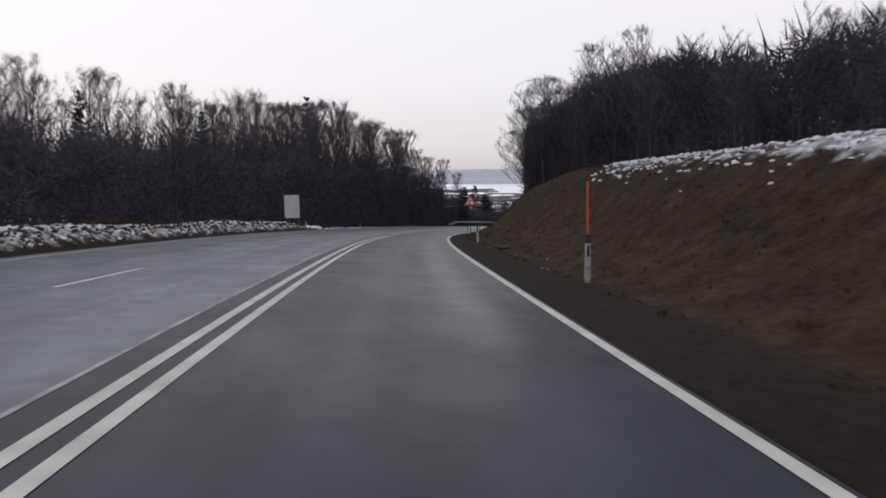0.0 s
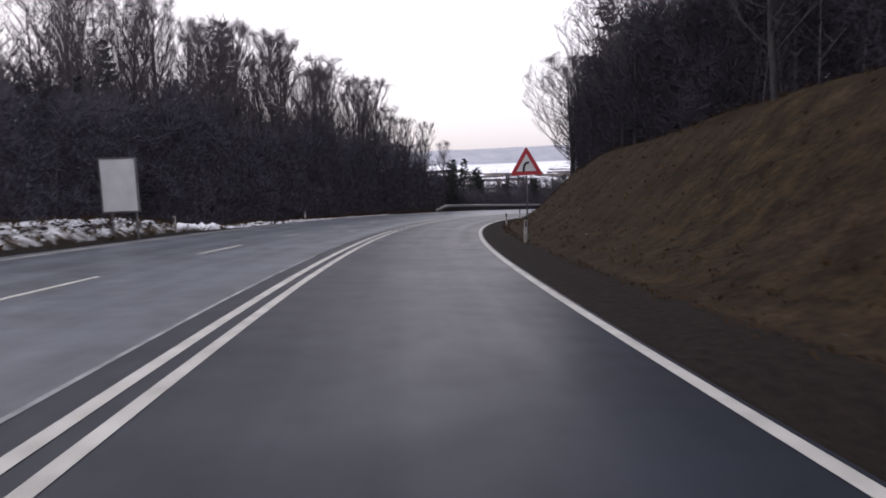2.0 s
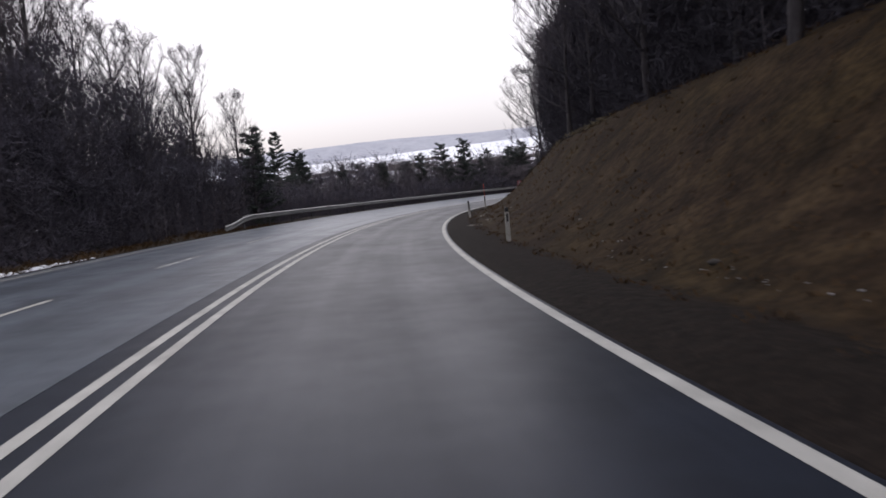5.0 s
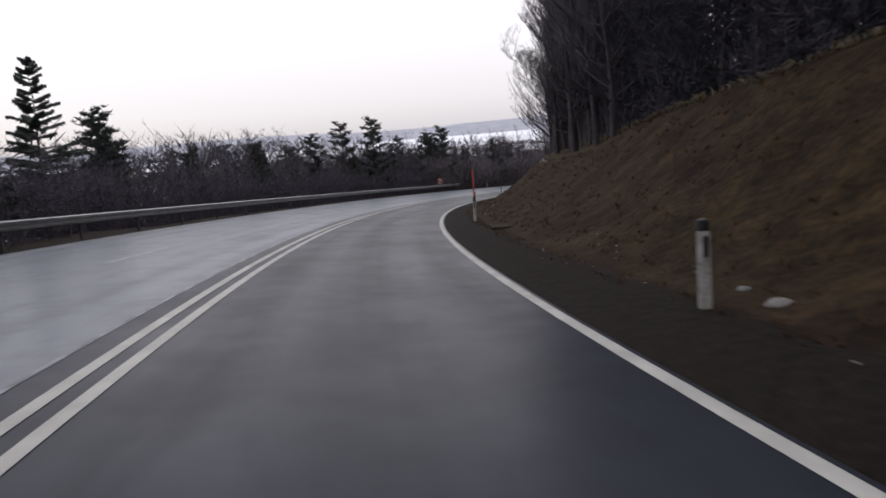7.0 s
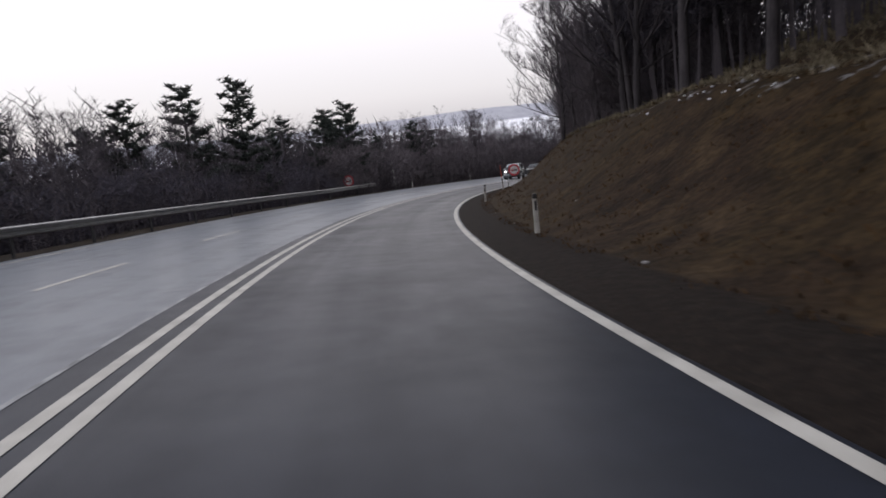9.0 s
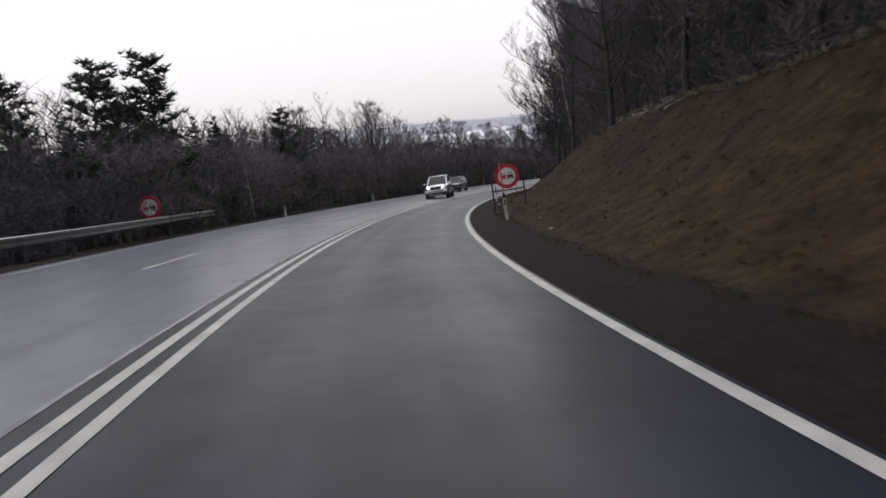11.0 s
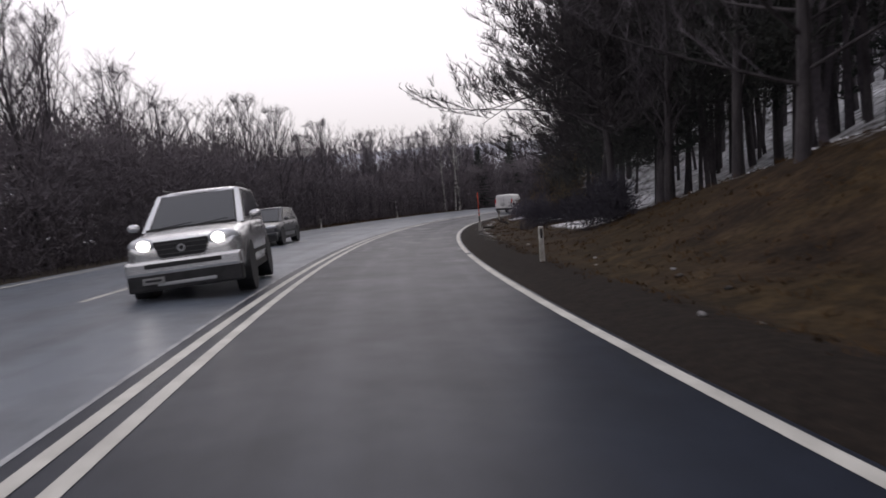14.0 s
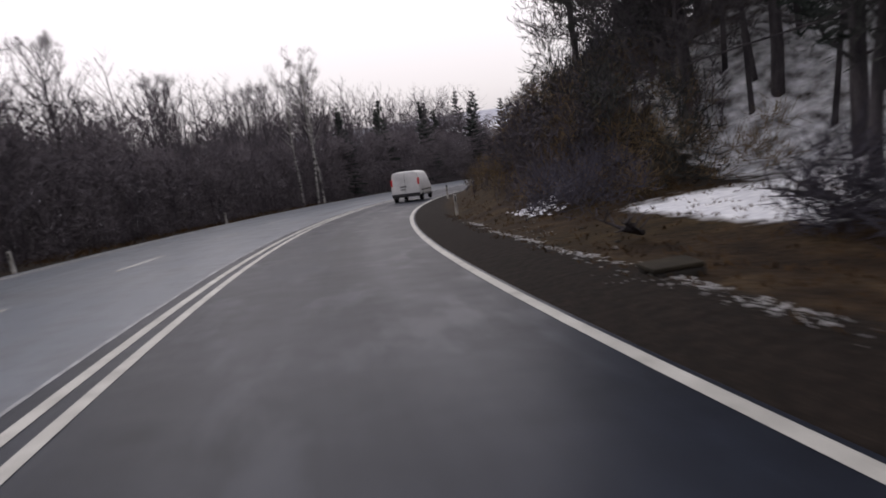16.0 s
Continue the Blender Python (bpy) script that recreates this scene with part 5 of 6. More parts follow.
def clods(name, label, places, mat):
    """Many small lumps in one mesh."""
    verts, faces = [], []
    bm = bmesh.new()
    bmesh.ops.create_icosphere(bm, subdivisions=1, radius=1)
    base = [v.co.copy() for v in bm.verts]
    tris = [tuple(v.index for v in f.verts) for f in bm.faces]
    bm.free()
    rg = random.Random(name + label)
    for s, v, r in places:
        p = land(s, v)
        k = len(verts)
        ax, ay, az = rg.uniform(0.7, 1.6), rg.uniform(0.7, 1.4), rg.uniform(0.4, 0.8)
        verts += [p + Vector((c.x * r * ax, c.y * r * ay, c.z * r * az)) * rg.uniform(0.75, 1.25) for c in base]
        faces += [tuple(i + k for i in t) for t in tris]
    return tagged(link_mesh(name, verts, faces, mat, smooth_shade=True), label, "snow", kind="stuff")


rg = random.Random(3)
clods("snow_clods", "lumpy grey-white ploughed snow along the far verge", [(rg.uniform(-20, 54), 9.0 + rg.gauss(0, 0.38), rg.uniform(0.02, 0.10)) for _ in range(2300)] + [(rg.uniform(-20, 54), rg.uniform(7.9, 8.6), rg.uniform(0.02, 0.06)) for _ in range(260)] + [(rg.uniform(60, 92), rg.uniform(7.7, 8.4), rg.uniform(0.04, 0.12)) for _ in range(260)] + [(rg.uniform(58, 76), rg.uniform(7.8, 8.9), rg.uniform(0.05, 0.15)) for _ in range(420)], M["snow"])
clods("snow_clods", "small heap of old snow on the bank", [(244.6 + rg.gauss(0, 0.5), -6.5 + rg.gauss(0, 0.35), rg.uniform(0.03, 0.09)) for _ in range(90)], M["snow"])
clods("snow_clods", "broken dirty snow along the ditch", [(q, -4.55 - 1.6 * smooth(234, 247, q) + 0.15 * math.sin(q * 1.7) + rg.gauss(0, 0.11), rg.uniform(0.004, 0.016)) for q in (rg.choice((222, 225, 226, 229, 232, 233, 236, 238, 240, 241, 243, 245)) + rg.gauss(0, 0.9) for _ in range(420))] + [(rg.uniform(68, 80), -5.25 + rg.gauss(0, 0.12), rg.uniform(0.006, 0.018)) for _ in range(70)], DIRTY)
clods("snow_clods", "low ridge of dirty ploughed snow at the foot of the bank", [(q, along(((222, -4.78), (226, -4.75), (229, -4.72), (231.3, -4.68), (232.2, -4.78), (234.4, -5.05), (236, -4.85), (239, -4.95), (243.2, -4.95), (250, -5.1)), q) + 0.08 + rg.gauss(0, 0.08), rg.uniform(0.006, 0.028)) for q in [230 + 16 * rg.random() for _ in range(900)] + [222 + 8 * rg.random() for _ in range(240)] if noise.noise(Vector((q * 1.1, 3.0, 0))) > -0.12], material("grey_snow", (0.14, 0.135, 0.13), (0.46, 0.455, 0.45), 2.5, 30, 0.8, 0.3, 0.01))
clods("snow_clods", "old snow caught in the grass above the cutting", [(8 + 18 * rg.random() ** 0.8, -9.2 + rg.gauss(0, 0.45), rg.uniform(0.02, 0.09)) for _ in range(420)] + [(rg.uniform(175, 183), rg.uniform(-9.9, -9.0), rg.uniform(0.02, 0.055)) for _ in range(60)] + [(q, -8.42 - 0.03 * (q - 195) + rg.gauss(0, 0.09), rg.uniform(0.012, 0.04)) for q in (rg.uniform(194.5, 203.5) for _ in range(300))] + [(rg.uniform(202, 214), rg.uniform(-9.9, -9.0), rg.uniform(0.02, 0.05)) for _ in range(55)] + [(139 + rg.gauss(0, 1.6), -8.7 + rg.gauss(0, 0.2), rg.uniform(0.015, 0.05)) for _ in range(22)], M["snow"])
clods("pale_grit", "pale grit and dead grass washed onto the verge", [(rg.uniform(92, 109), -5.2 + rg.gauss(0, 0.4), rg.uniform(0.005, 0.018)) for _ in range(80)] + [(93 + 4.5 * q, -4.4 - 0.75 * min(q * 1.6, 1) + rg.gauss(0, 0.12), rg.uniform(0.006, 0.022)) for q in (rg.random() for _ in range(320))], STONE_MATS[0])
clods("earth_clods", "dark earth and dead weeds showing through the ploughed snow", [(rg.uniform(-15, 60), 8.1 + abs(rg.gauss(0, 0.5)), rg.uniform(0.03, 0.10)) for _ in range(1000)], M["bark"])
clods("snow_clods", "smooth heap of ploughed snow", [(55.0 + k * 0.5, 8.1 + 0.1 * math.sin(k), 0.36 - 0.03 * abs(k - 4)) for k in range(9)], M["snow"])


def dry_grass(name, label, count, place, h0, h1, mat, seed):
    rgx = random.Random(seed)
    verts, faces = [], []
    for _ in range(count):
        s, v = place(rgx)
        p = land(s, v)
        for _ in range(5):
            a = rgx.uniform(0, 6.283)
            h = rgx.uniform(h0, h1)
            q = p + Vector((rgx.uniform(-.09, .09), rgx.uniform(-.09, .09), -0.01))
            side = Vector((math.sin(a), -math.cos(a), 0)) * 0.010
            tip = q + Vector((math.cos(a) * h * 0.7, math.sin(a) * h * 0.7, h * rgx.uniform(0.5, 0.9)))
            k = len(verts)
            verts += [q - side, q + side, q.lerp(tip, 0.55) + side * 0.8 + Vector((0, 0, h * 0.15)), tip]
            faces += [(k, k + 1, k + 2), (k, k + 2, k + 3)]
    return tagged(link_mesh(name, verts, faces, mat), label, "grass", kind="stuff")


STRAW = material("dry_grass", (0.022, 0.0125, 0.0062), (0.066, 0.039, 0.018), 0.5, 5, 0.9, 0.0, spec=0.1, island=0.25)
dry_grass("dry_grass", "flattened brown winter grass on the cutting", 9000, lambda r: (r.uniform(-4, 258), -5.2 - 5.0 * r.random()), 0.04, 0.12, STRAW, 8)
dry_grass("dry_grass", "low tufts of dead grass creeping over the gravel", 2600, lambda r: (r.uniform(-2, 250), -4.5 - abs(r.gauss(0, 0.55))), 0.03, 0.09, STRAW, 10)
dry_grass("dry_grass", "dead grass and weeds along the far verge", 2200, lambda r: (r.uniform(-10, 115) if r.random() < 0.8 else r.uniform(250, 285), 7.6 + 2.2 * r.random()), 0.08, 0.3, STRAW, 9)


PALE_STRAW = material("pale_grass", (0.056, 0.046, 0.030), (0.165, 0.141, 0.097), 0.4, 5, 0.9, 0.0, spec=0.1, island=0.25)
# Clearing tufts use the paler straw, whose colour stands in for daylight there.
dry_grass("dry_grass", "dead grass in the clearing above the cutting, coloured paler for its daylight", 3200, lambda r: (r.uniform(121, 156), -9.4 - 11.0 * r.random()), 0.10, 0.28, PALE_STRAW, 12)
dry_grass("dry_grass", "pale dead grass along the crest of the cutting", 1500, lambda r: (r.uniform(92, 205), -8.9 - abs(r.gauss(0, 0.35))), 0.08, 0.2, PALE_STRAW, 13)


def fallen_branch(s, v, size, seed):
    rgx = random.Random(seed)
    verts, faces = [], []
    for k in range(5):
        a = rgx.uniform(-0.6, 1.2)
        pts = bent(rgx, Vector((0, 0, 0.05)), Vector((math.cos(a), math.sin(a), 0.25)), size * rgx.uniform(0.6, 1.1), 5, -0.03, 0.16)
        tube(verts, faces, pts, [0.045, 0.038, 0.03, 0.022, 0.014, 0.006], 5)
        for j in range(2, 5):
            q = bent(rgx, pts[j], rand_dir(rgx, 0.4), size * 0.35, 3, 0.02, 0.2)
            tube(verts, faces, q, [0.02, 0.014, 0.009, 0.004], 4)
    p = land(s, v)
    ob = link_mesh("fallen_branch", verts, faces, M["bark"])
    ob.matrix_world = pose(p.x, p.y, p.z + 0.03, 0, 0, rgx.uniform(0, 360))
    return tagged(ob, "dark fallen branches lying on the snowy bank", "branch", "fallen branches")


fallen_branch(235.6, -8.2, 1.1, 1)
fallen_branch(234.8, -7.5, 0.9, 2)
fallen_branch(236.5, -5.9, 0.8, 3)


# ---- vehicles ----
GLASS = plain("car_glass", (0.02, 0.024, 0.028), 0.06, 0.0, 0.5)
TYRE = material("tyre_rubber", (0.010, 0.010, 0.011), (0.025, 0.025, 0.026), 8, 60, 0.85, 0.2)
RIM = plain("alloy_rim", (0.35, 0.36, 0.37), 0.35, 0.8)
DULL_RIM = plain("dull_grille_bar", (0.05, 0.05, 0.053), 0.45, 0.4)
LAMP = plain("lit_headlamp", (0.9, 0.9, 0.88), 0.2, 0.0, 0.5, 6.0)
LENS = plain("lamp_lens", (0.55, 0.57, 0.6), 0.15, 0.2, 0.7)
REDLENS = plain("tail_lamp", (0.55, 0.03, 0.03), 0.25, 0.0, 0.6)
TRIM = material("dark_trim", (0.014, 0.014, 0.015), (0.03, 0.03, 0.032), 5, 50, 0.6, 0.1)
PLATE = plain("number_plate", (0.22, 0.22, 0.22), 0.5)
SILVER = material("silver_paint", (0.50, 0.505, 0.51), (0.66, 0.665, 0.67), 1.5, 30, 0.24, 0.0, metal=0.75, spec=0.6)
SLATE = material("dark_grey_paint", (0.04, 0.042, 0.047), (0.075, 0.078, 0.085), 1.5, 30, 0.3, 0.0, metal=0.3, spec=0.6)
WHITE = material("dirty_white_paint", (0.45, 0.45, 0.45), (0.68, 0.68, 0.67), 1.2, 12, 0.4, 0.0, spec=0.5)


def hull(parent, name, stations, mat, smooth_level=2):
    """A body lofted through half outlines (x, z) at distances y, mirrored, with soft edges."""
    verts, faces = [], []
    m = len(stations[0][1])
    for y, half in stations:
        verts += [Vector((x, y, z)) for x, z in half] + [Vector((-x, y, z)) for x, z in reversed(half[1:-1])]
    w = 2 * m - 2
    for i in range(len(stations) - 1):
        for c in range(w):
            faces.append((i * w + c, i * w + (c + 1) % w, (i + 1) * w + (c + 1) % w, (i + 1) * w + c))
    faces += [tuple(reversed(range(w))), tuple((len(stations) - 1) * w + c for c in range(w))]
    ob = link_mesh(name, verts, faces, mat, parent, True)
    mod = ob.modifiers.new("soft", "SUBSURF")
    mod.levels = mod.render_levels = smooth_level
    return ob


def section(w, zb, zt, crown=0.03):
    h = zt - zb
    return [(0, zb), (w * 0.80, zb), (w * 0.97, zb + 0.06 * h), (w, zb + 0.28 * h), (w, zb + 0.62 * h), (w * 0.97, zb + 0.9 * h), (w * 0.88, zt), (0, zt + crown)]


def wheel(parent, x, y, r, wid):
    bm = bmesh.new()
    prof = [(r * 0.62, -wid / 2), (r * 0.93, -wid / 2), (r, -wid * 0.36), (r, wid * 0.36), (r * 0.93, wid / 2), (r * 0.62, wid / 2)]
    n = 28
    vs = [[bm.verts.new((x + o, y + q * math.cos(2 * math.pi * k / n), r + q * math.sin(2 * math.pi * k / n))) for k in range(n)] for q, o in prof]
    for a in range(len(prof)):
        for k in range(n):
            b = (a + 1) % len(prof)
            bm.faces.new((vs[a][k], vs[b][k], vs[b][(k + 1) % n], vs[a][(k + 1) % n]))
    bm.normal_update()
    tyre = part("wheel", bm, TYRE, parent, "black tyre on an alloy rim")
    sx = 1 if x > 0 else -1
    bm = bmesh.new()
    rod(bm, (x - sx * wid * 0.3, y, r), (x + sx * wid * 0.30, y, r), r * 0.62, r * 0.60, 24)
    part("rim", bm, RIM, tyre)
    for k in range(5):
        a = 2 * math.pi * k / 5
        bm = bmesh.new()
        rod(bm, (x + sx * wid * 0.36, y, r), (x + sx * wid * 0.36, y + r * 0.55 * math.cos(a), r + r * 0.55 * math.sin(a)), r * 0.09, r * 0.06, 6)
        part("spoke", bm, TRIM, tyre)


def slab(parent, name, x0, x1, y0, y1, z0, z1, mat, bevel=0.015, label=""):
    bm = bmesh.new()
    box(bm, x0, x1, y0, y1, z0, z1, bevel)
    return part(name, bm, mat, parent, label)


def oncoming_car(s, v, L, W, H, paint, label, kind, suv, turn=0.0):
    """A car whose front, at y = 0, faces back along the road."""
    p = on(s, v, 0.005)
    ob = thing(kind, pose(p.x, p.y, p.z, 0, 0, heading(s) - 90 + turn) @ pose(0, 0, 0, math.degrees(math.atan(-0.068)), math.degrees(math.atan(-float(np.interp(s, SS, r_bank)))), 0), label, "car")
    w = W / 2
    belt = H * (0.635 if suv else 0.61)
    hood = H * (0.60 if suv else 0.57)
    low = 0.30 if suv else 0.22
    wr = 0.36 if suv else 0.31
    hull(ob, "body", [(0.0, section(w * 0.80, low + 0.10, hood - 0.24)), (0.06, section(w * 0.90, low + 0.02, hood - 0.14)), (0.30, section(w * 0.97, low, hood - 0.05)), (0.8, section(w, low, hood)),
                      (L * 0.27, section(w, low, belt)), (L * 0.5, section(w, low, belt + 0.01)), (L * 0.8, section(w, low, belt + 0.02)), (L * 0.94, section(w * 0.97, low + 0.02, belt)), (L, section(w * 0.86, low + 0.12, belt - 0.15))], paint)
    y0, y1, y2, y3 = L * 0.245, L * 0.45, L * 0.86, L * 0.96
    zb, zt = belt - 0.03, H - 0.06
    lo = [Vector(q) for q in ((-w * .90, y0, zb), (w * .90, y0, zb), (w * .90, y3, zb), (-w * .90, y3, zb))]
    hi = [Vector(q) for q in ((-w * .77, y1, zt), (w * .77, y1, zt), (w * .77, y2, zt), (-w * .77, y2, zt))]
    bm = bmesh.new()
    a, b = [bm.verts.new(q) for q in lo], [bm.verts.new(q) for q in hi]
    bm.faces.new(list(reversed(a)))
    bm.faces.new(b)
    for k in range(4):
        bm.faces.new((a[k], a[(k + 1) % 4], b[(k + 1) % 4], b[k]))
    part("cabin", bm, paint, ob)

    def pane(name, k, u0, u1, t0, t1):
        """A window in side k of the cabin, between shares of its width and height."""
        p0, p1, p2, p3 = lo[k], lo[(k + 1) % 4], hi[(k + 1) % 4], hi[k]
        out = (p1 - p0).cross(p3 - p0).normalized()
        pts = [p0.lerp(p1, u).lerp(p3.lerp(p2, u), t) for u, t in ((u0, t0), (u1, t0), (u1, t1), (u0, t1))]
        bx = bmesh.new()
        f, g = [bx.verts.new(q + out * 0.012) for q in pts], [bx.verts.new(q - out * 0.01) for q in pts]
        bx.faces.new(f)
        bx.faces.new(list(reversed(g)))
        for c in range(4):
            bx.faces.new((f[(c + 1) % 4], f[c], g[c], g[(c + 1) % 4]))
        glass = part(name, bx, GLASS, ob, "dark reflecting glass")
        mid = sum(pts, Vector()) / 4
        rim = [q + (q - mid).normalized() * 0.035 for q in pts]
        bx = bmesh.new()
        f, g = [bx.verts.new(q + out * 0.007) for q in rim], [bx.verts.new(q - out * 0.01) for q in rim]
        bx.faces.new(f)
        bx.faces.new(list(reversed(g)))
        for c in range(4):
            bx.faces.new((f[(c + 1) % 4], f[c], g[c], g[(c + 1) % 4]))
        part("seal", bx, TRIM, glass, "black rubber seal")

    pane("windscreen", 0, 0.08, 0.92, 0.06, 0.93)
    pane("rear_window", 2, 0.08, 0.92, 0.1, 0.9)
    for k in (1, 3):
        for u0, u1 in ((0.10, 0.36), (0.40, 0.66), (0.70, 0.90)):
            a0, a1 = (u0, u1) if k == 1 else (1 - u1, 1 - u0)
            pane("side_window", k, a0, a1, 0.12, 0.90)
    hull(ob, "roof", [(y1 - 0.06, [(0, zt - 0.04), (w * .70, zt - 0.04), (w * .77, zt - 0.01), (w * .70, zt + 0.03), (0, zt + 0.045)]), (y1 + 0.3, [(0, zt - 0.03), (w * .72, zt - 0.03), (w * .78, zt), (w * .70, zt + 0.05), (0, zt + 0.065)]),
                      (y2 - 0.2, [(0, zt - 0.03), (w * .72, zt - 0.03), (w * .78, zt), (w * .70, zt + 0.05), (0, zt + 0.065)]), (y2 + 0.06, [(0, zt - 0.05), (w * .70, zt - 0.05), (w * .76, zt - 0.02), (w * .68, zt + 0.02), (0, zt + 0.03)])], paint)
    for sx in (-1, 1):
        for y in (L * 0.29, L * 0.50, L * 0.68):
            slab(ob, "door_seam", sx * w * 0.985 - 0.008, sx * w * 0.985 + 0.008, y - 0.006, y + 0.006, low + 0.14, belt - 0.06, TRIM, 0.002)
        for y in (L * 0.47, L * 0.65):
            slab(ob, "door_handle", sx * w * 0.985 - 0.02, sx * w * 0.985 + 0.025, y - 0.09, y + 0.09, belt - 0.17, belt - 0.135, paint, 0.01)
        slab(ob, "side_moulding", sx * w * 0.985 - 0.01, sx * w * 0.985 + 0.02, L * 0.27, L * 0.72, low + 0.22, low + 0.30, TRIM, 0.008, "dark rubbing strip")
        slab(ob, "sill", sx * w * 0.94 - 0.04, sx * w * 0.94 + 0.04, L * 0.26, L * 0.73, low - 0.04, low + 0.08, TRIM, 0.02, "dark sill")
        bm = bmesh.new()
        bmesh.ops.create_uvsphere(bm, u_segments=14, v_segments=8, radius=1, matrix=Matrix.Translation((sx * (w + 0.09), y0 + 0.22, belt + 0.07)) @ Matrix.Diagonal((0.105, 0.06, 0.07, 1)))
        part("mirror", bm, paint, ob, "rounded door mirror")
        hl = hood - (0.17 if suv else 0.15)
        bm = bmesh.new()
        bmesh.ops.create_uvsphere(bm, u_segments=18, v_segments=10, radius=1, matrix=Matrix.Translation((sx * w * .66, 0.13, hl)) @ Matrix.Rotation(sx * 0.45, 4, "Z") @ Matrix.Diagonal((0.25 if suv else 0.22, 0.12, 0.125 if suv else 0.07, 1)))
        lamp = part("headlamp", bm, LENS, ob, "clear headlamp")
        if suv:
            bm = bmesh.new()
            bmesh.ops.create_uvsphere(bm, u_segments=14, v_segments=8, radius=1, matrix=Matrix.Translation((sx * w * .60, -0.01, hl)) @ Matrix.Diagonal((0.10, 0.035, 0.08, 1)))
            part("bulb", bm, LAMP, lamp, "lit lamp")
        else:
            bm = bmesh.new()
            bmesh.ops.create_uvsphere(bm, u_segments=14, v_segments=8, radius=1, matrix=Matrix.Translation((sx * w * .72, 0.045, low + 0.19)) @ Matrix.Diagonal((0.075, 0.04, 0.07, 1)))
            part("fog_lamp", bm, LAMP, ob, "lit fog lamp")
        for y in (L * 0.19, L * 0.80):
            wheel(ob, sx * (w - 0.11), y, wr, 0.22)
            bm = bmesh.new()
            rod(bm, (sx * (w - 0.26), y, wr), (sx * (w + 0.006), y, wr), wr * 1.16, wr * 1.16, 24)
            part("wheel_arch", bm, TRIM, ob, "dark wheel arch")
        if suv:
            bm = bmesh.new()
            rod(bm, (sx * w * .70, y1 + 0.1, zt + 0.09), (sx * w * .70, y2 - 0.1, zt + 0.09), 0.018, None, 8)
            part("roof_rail", bm, TRIM, ob)
    for x0, x1 in ((-w * 0.62, -w * 0.02), (w * 0.02, w * 0.62)):
        bm = bmesh.new()
        rod(bm, (x0, y0 - 0.01, belt + 0.005), (x1, y0 + 0.06, belt + 0.06), 0.010, 0.008, 6)
        part("wiper", bm, TRIM, ob)
    slab(ob, "bonnet_seam", -w * 0.80, w * 0.80, y0 - 0.10, y0 - 0.085, belt - 0.03, belt + 0.012, TRIM, 0.003)
    g0, g1 = (hood - 0.38, hood - 0.13) if suv else (hood - 0.36, hood - 0.17)
    bm = bmesh.new()
    plate(bm, rounded([(-w * .46, g1), (w * .46, g1), (w * .36, g0), (-w * .36, g0)], 0.05), -0.035, 0.08)
    grille = part("grille", bm, TRIM, ob, "dark grille")
    for k in range(3):
        z = g0 + (g1 - g0) * (k + 0.7) / 3.4
        slab(grille, "bar", -w * .40, w * .40, -0.045, -0.03, z - 0.008, z + 0.008, DULL_RIM, 0.003)
    bm = bmesh.new()
    ring(bm, 0.035, 0.06, -0.06, -0.04, (g0 + g1) / 2, 20)
    part("badge", bm, RIM, grille, "plain round badge")
    slab(ob, "bumper", -w * .95, w * .95, -0.07, 0.22, low + 0.14, g0 - 0.02, paint, 0.05, "front bumper")
    slab(ob, "intake", -w * .62, w * .62, -0.085, -0.06, g0 - 0.14, g0 - 0.07, TRIM, 0.012, "dark air intake")
    slab(ob, "lower_bumper", -w * .93, w * .93, -0.055, 0.25, low - 0.10, low + 0.18, TRIM, 0.04, "dark lower bumper")
    slab(ob, "skid_strip", -w * .45, w * .5, -0.062, -0.04, low - 0.03, low + 0.02, RIM, 0.008)
    slab(ob, "number_plate", -0.62, -0.30, -0.095, -0.07, low + 0.01, low + 0.11, PLATE, 0.004, "pale number plate with no lettering")
    slab(ob, "plate_bar", -0.58, -0.34, -0.101, -0.093, low + 0.045, low + 0.08, TRIM, 0.002)
    return ob


oncoming_car(209.8, 1.42, 4.5, 1.84, 1.78, SILVER, "silver off-road car with lit headlamps driving uphill", "suv", True, 4.5)
oncoming_car(226.5, 4.3, 4.2, 1.74, 1.50, SLATE, "dark grey hatchback with lit fog lamps driving uphill", "hatchback", False)


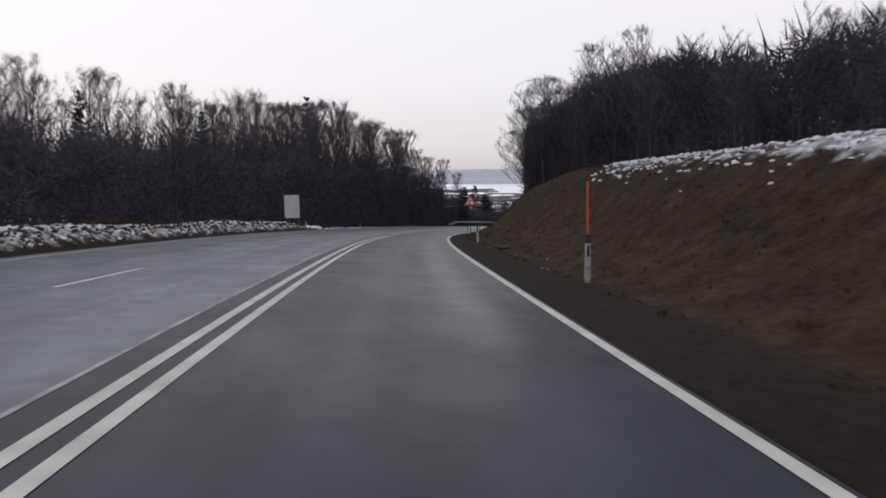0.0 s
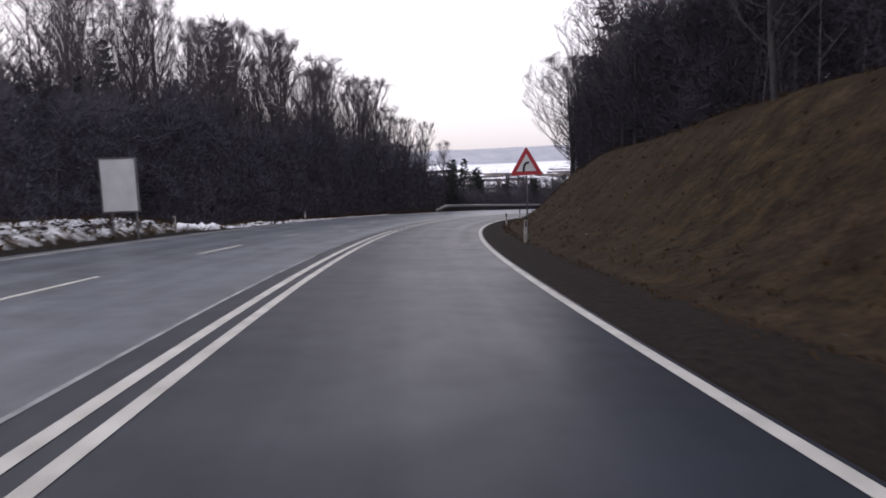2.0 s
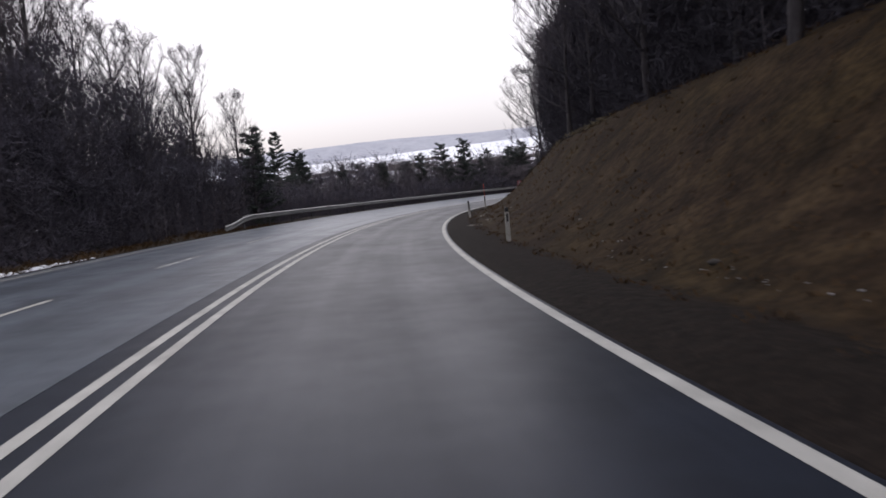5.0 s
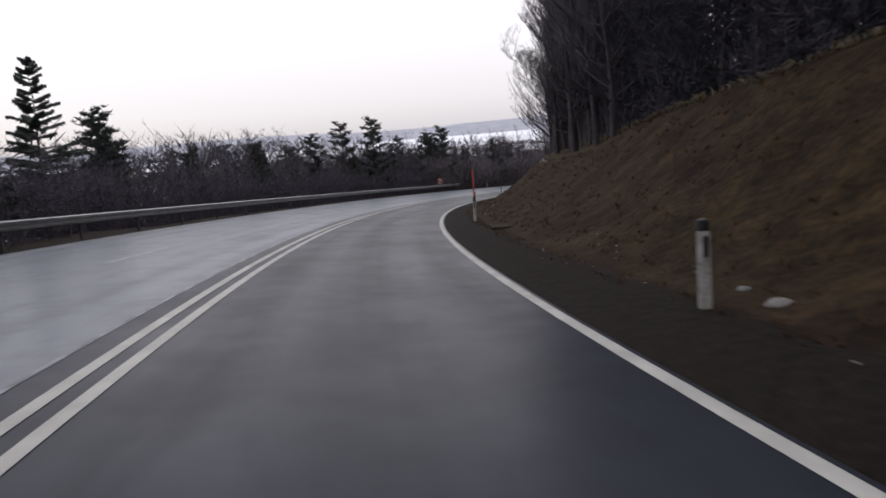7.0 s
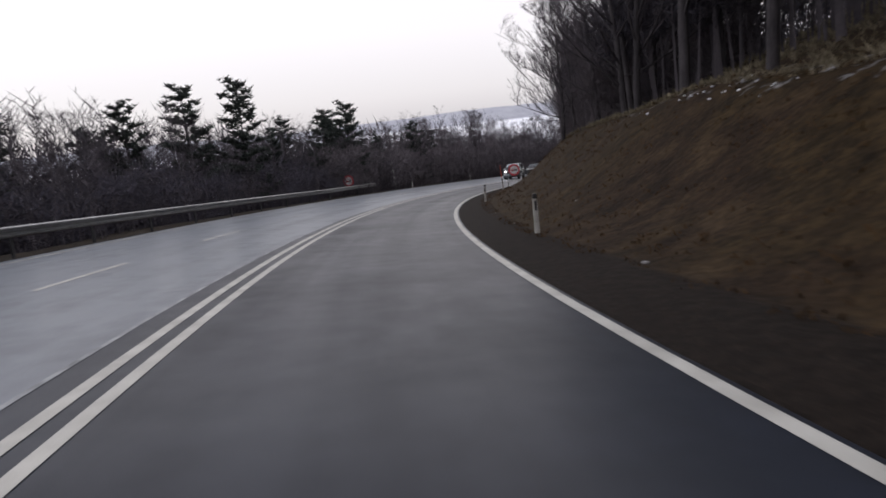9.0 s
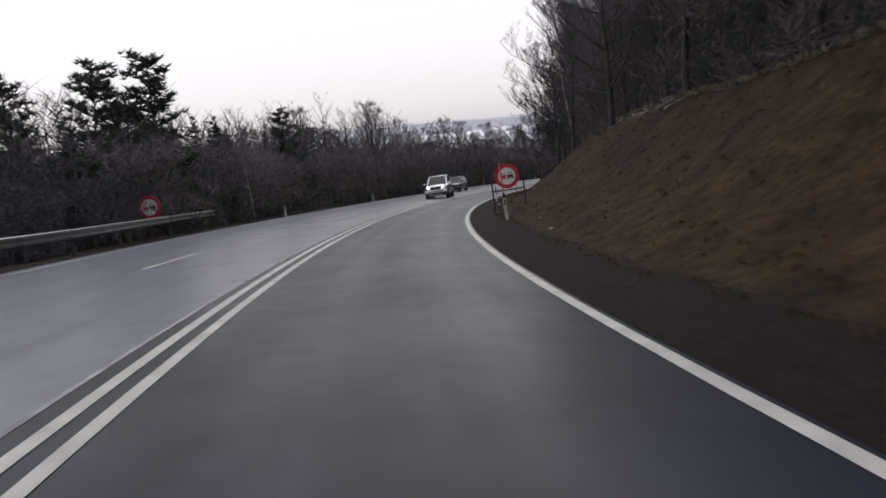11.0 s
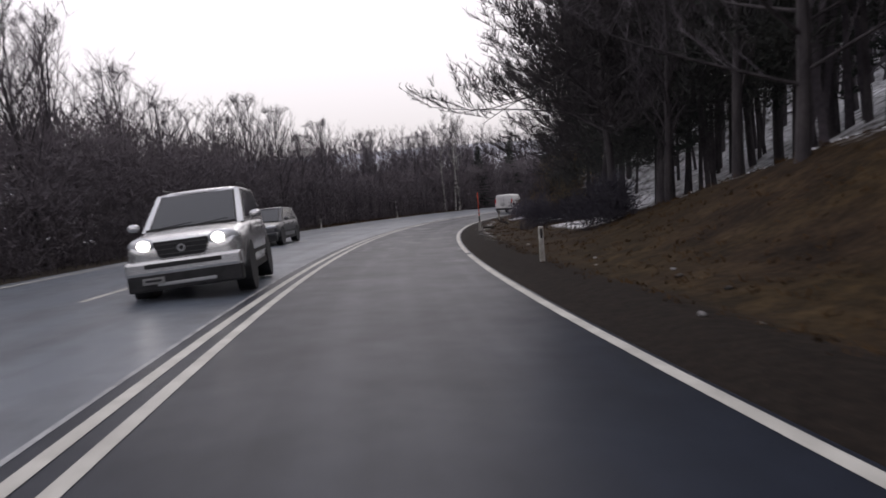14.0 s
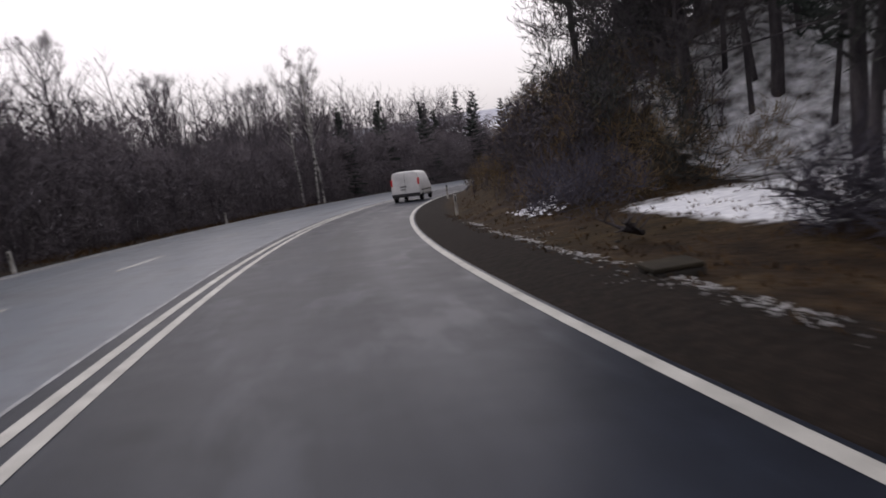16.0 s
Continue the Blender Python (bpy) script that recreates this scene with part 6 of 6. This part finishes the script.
def white_van(s, v):
    p = on(s, v, 0.005)
    ob = thing("delivery_van", pose(p.x, p.y, p.z, 0, 0, heading(s) - 90 - 4) @ pose(0, 0, 0, math.degrees(math.atan(-0.065)), 0, 0), "white panel van with dark bumper seen from behind", "van")
    w, L, H = 0.92, 4.4, 1.86

    def sec(k, zb, zt, wt=0.86):
        h = zt - zb
        return [(0, zb), (w * k * .85, zb), (w * k * .99, zb + 0.05 * h), (w * k, zb + 0.3 * h), (w * k, zb + 0.52 * h), (w * k * (0.5 + wt / 2), zb + 0.78 * h), (w * k * wt, zb + 0.96 * h), (w * k * wt * 0.8, zt), (0, zt + 0.02)]

    hull(ob, "body", [(0.0, sec(0.96, 0.36, H - 0.06)), (0.05, sec(0.985, 0.32, H - 0.01)), (0.25, sec(1, 0.30, H)), (1.5, sec(1, 0.28, H + 0.01)), (2.7, sec(1, 0.28, H)), (3.05, sec(1, 0.28, H - 0.12)), (3.45, sec(1, 0.28, 1.18, 0.93)), (4.2, sec(0.95, 0.30, 1.0, 0.93)), (L, sec(0.85, 0.38, 0.8, 0.93))], WHITE)
    slab(ob, "rear_bumper", -w * .95, w * .95, -0.07, 0.12, 0.30, 0.52, TRIM, 0.04, "dark plastic bumper")
    slab(ob, "door_seam", -0.006, 0.006, -0.012, 0.02, 0.55, 1.72, TRIM, 0.002, "seam between the rear doors")
    slab(ob, "plate_recess", -0.34, 0.10, -0.014, 0.02, 0.90, 0.97, TRIM, 0.01, "dark handle strip")
    slab(ob, "number_plate", -0.30, 0.02, -0.022, 0.0, 0.72, 0.82, PLATE, 0.004, "pale number plate with no lettering")
    for sx in (-1, 1):
        slab(ob, "tail_lamp", sx * w * .91 - 0.055, sx * w * .91 + 0.055, -0.018, 0.10, 1.02, 1.42, REDLENS, 0.02, "upright red tail lamp")
        slab(ob, "side_rub_strip", sx * w - 0.01, sx * w + 0.012, 0.4, 3.6, 0.60, 0.68, TRIM, 0.004)
        bm = bmesh.new()
        box(bm, sx * (w + 0.10) - 0.10, sx * (w + 0.10) + 0.10, 3.0, 3.1, 1.12, 1.32, 0.03)
        part("mirror", bm, TRIM, ob, "dark door mirror")
        for y in (0.72, 3.55):
            wheel(ob, sx * (w - 0.11), y, 0.31, 0.19)
    bm = bmesh.new()
    plate(bm, [(-0.62, 1.25), (0.62, 1.25), (0.56, 1.62), (-0.56, 1.62)], 3.20, 3.23)
    part("windscreen", bm, GLASS, ob, "dark windscreen")
    return ob


white_van(272.0, -1.9)
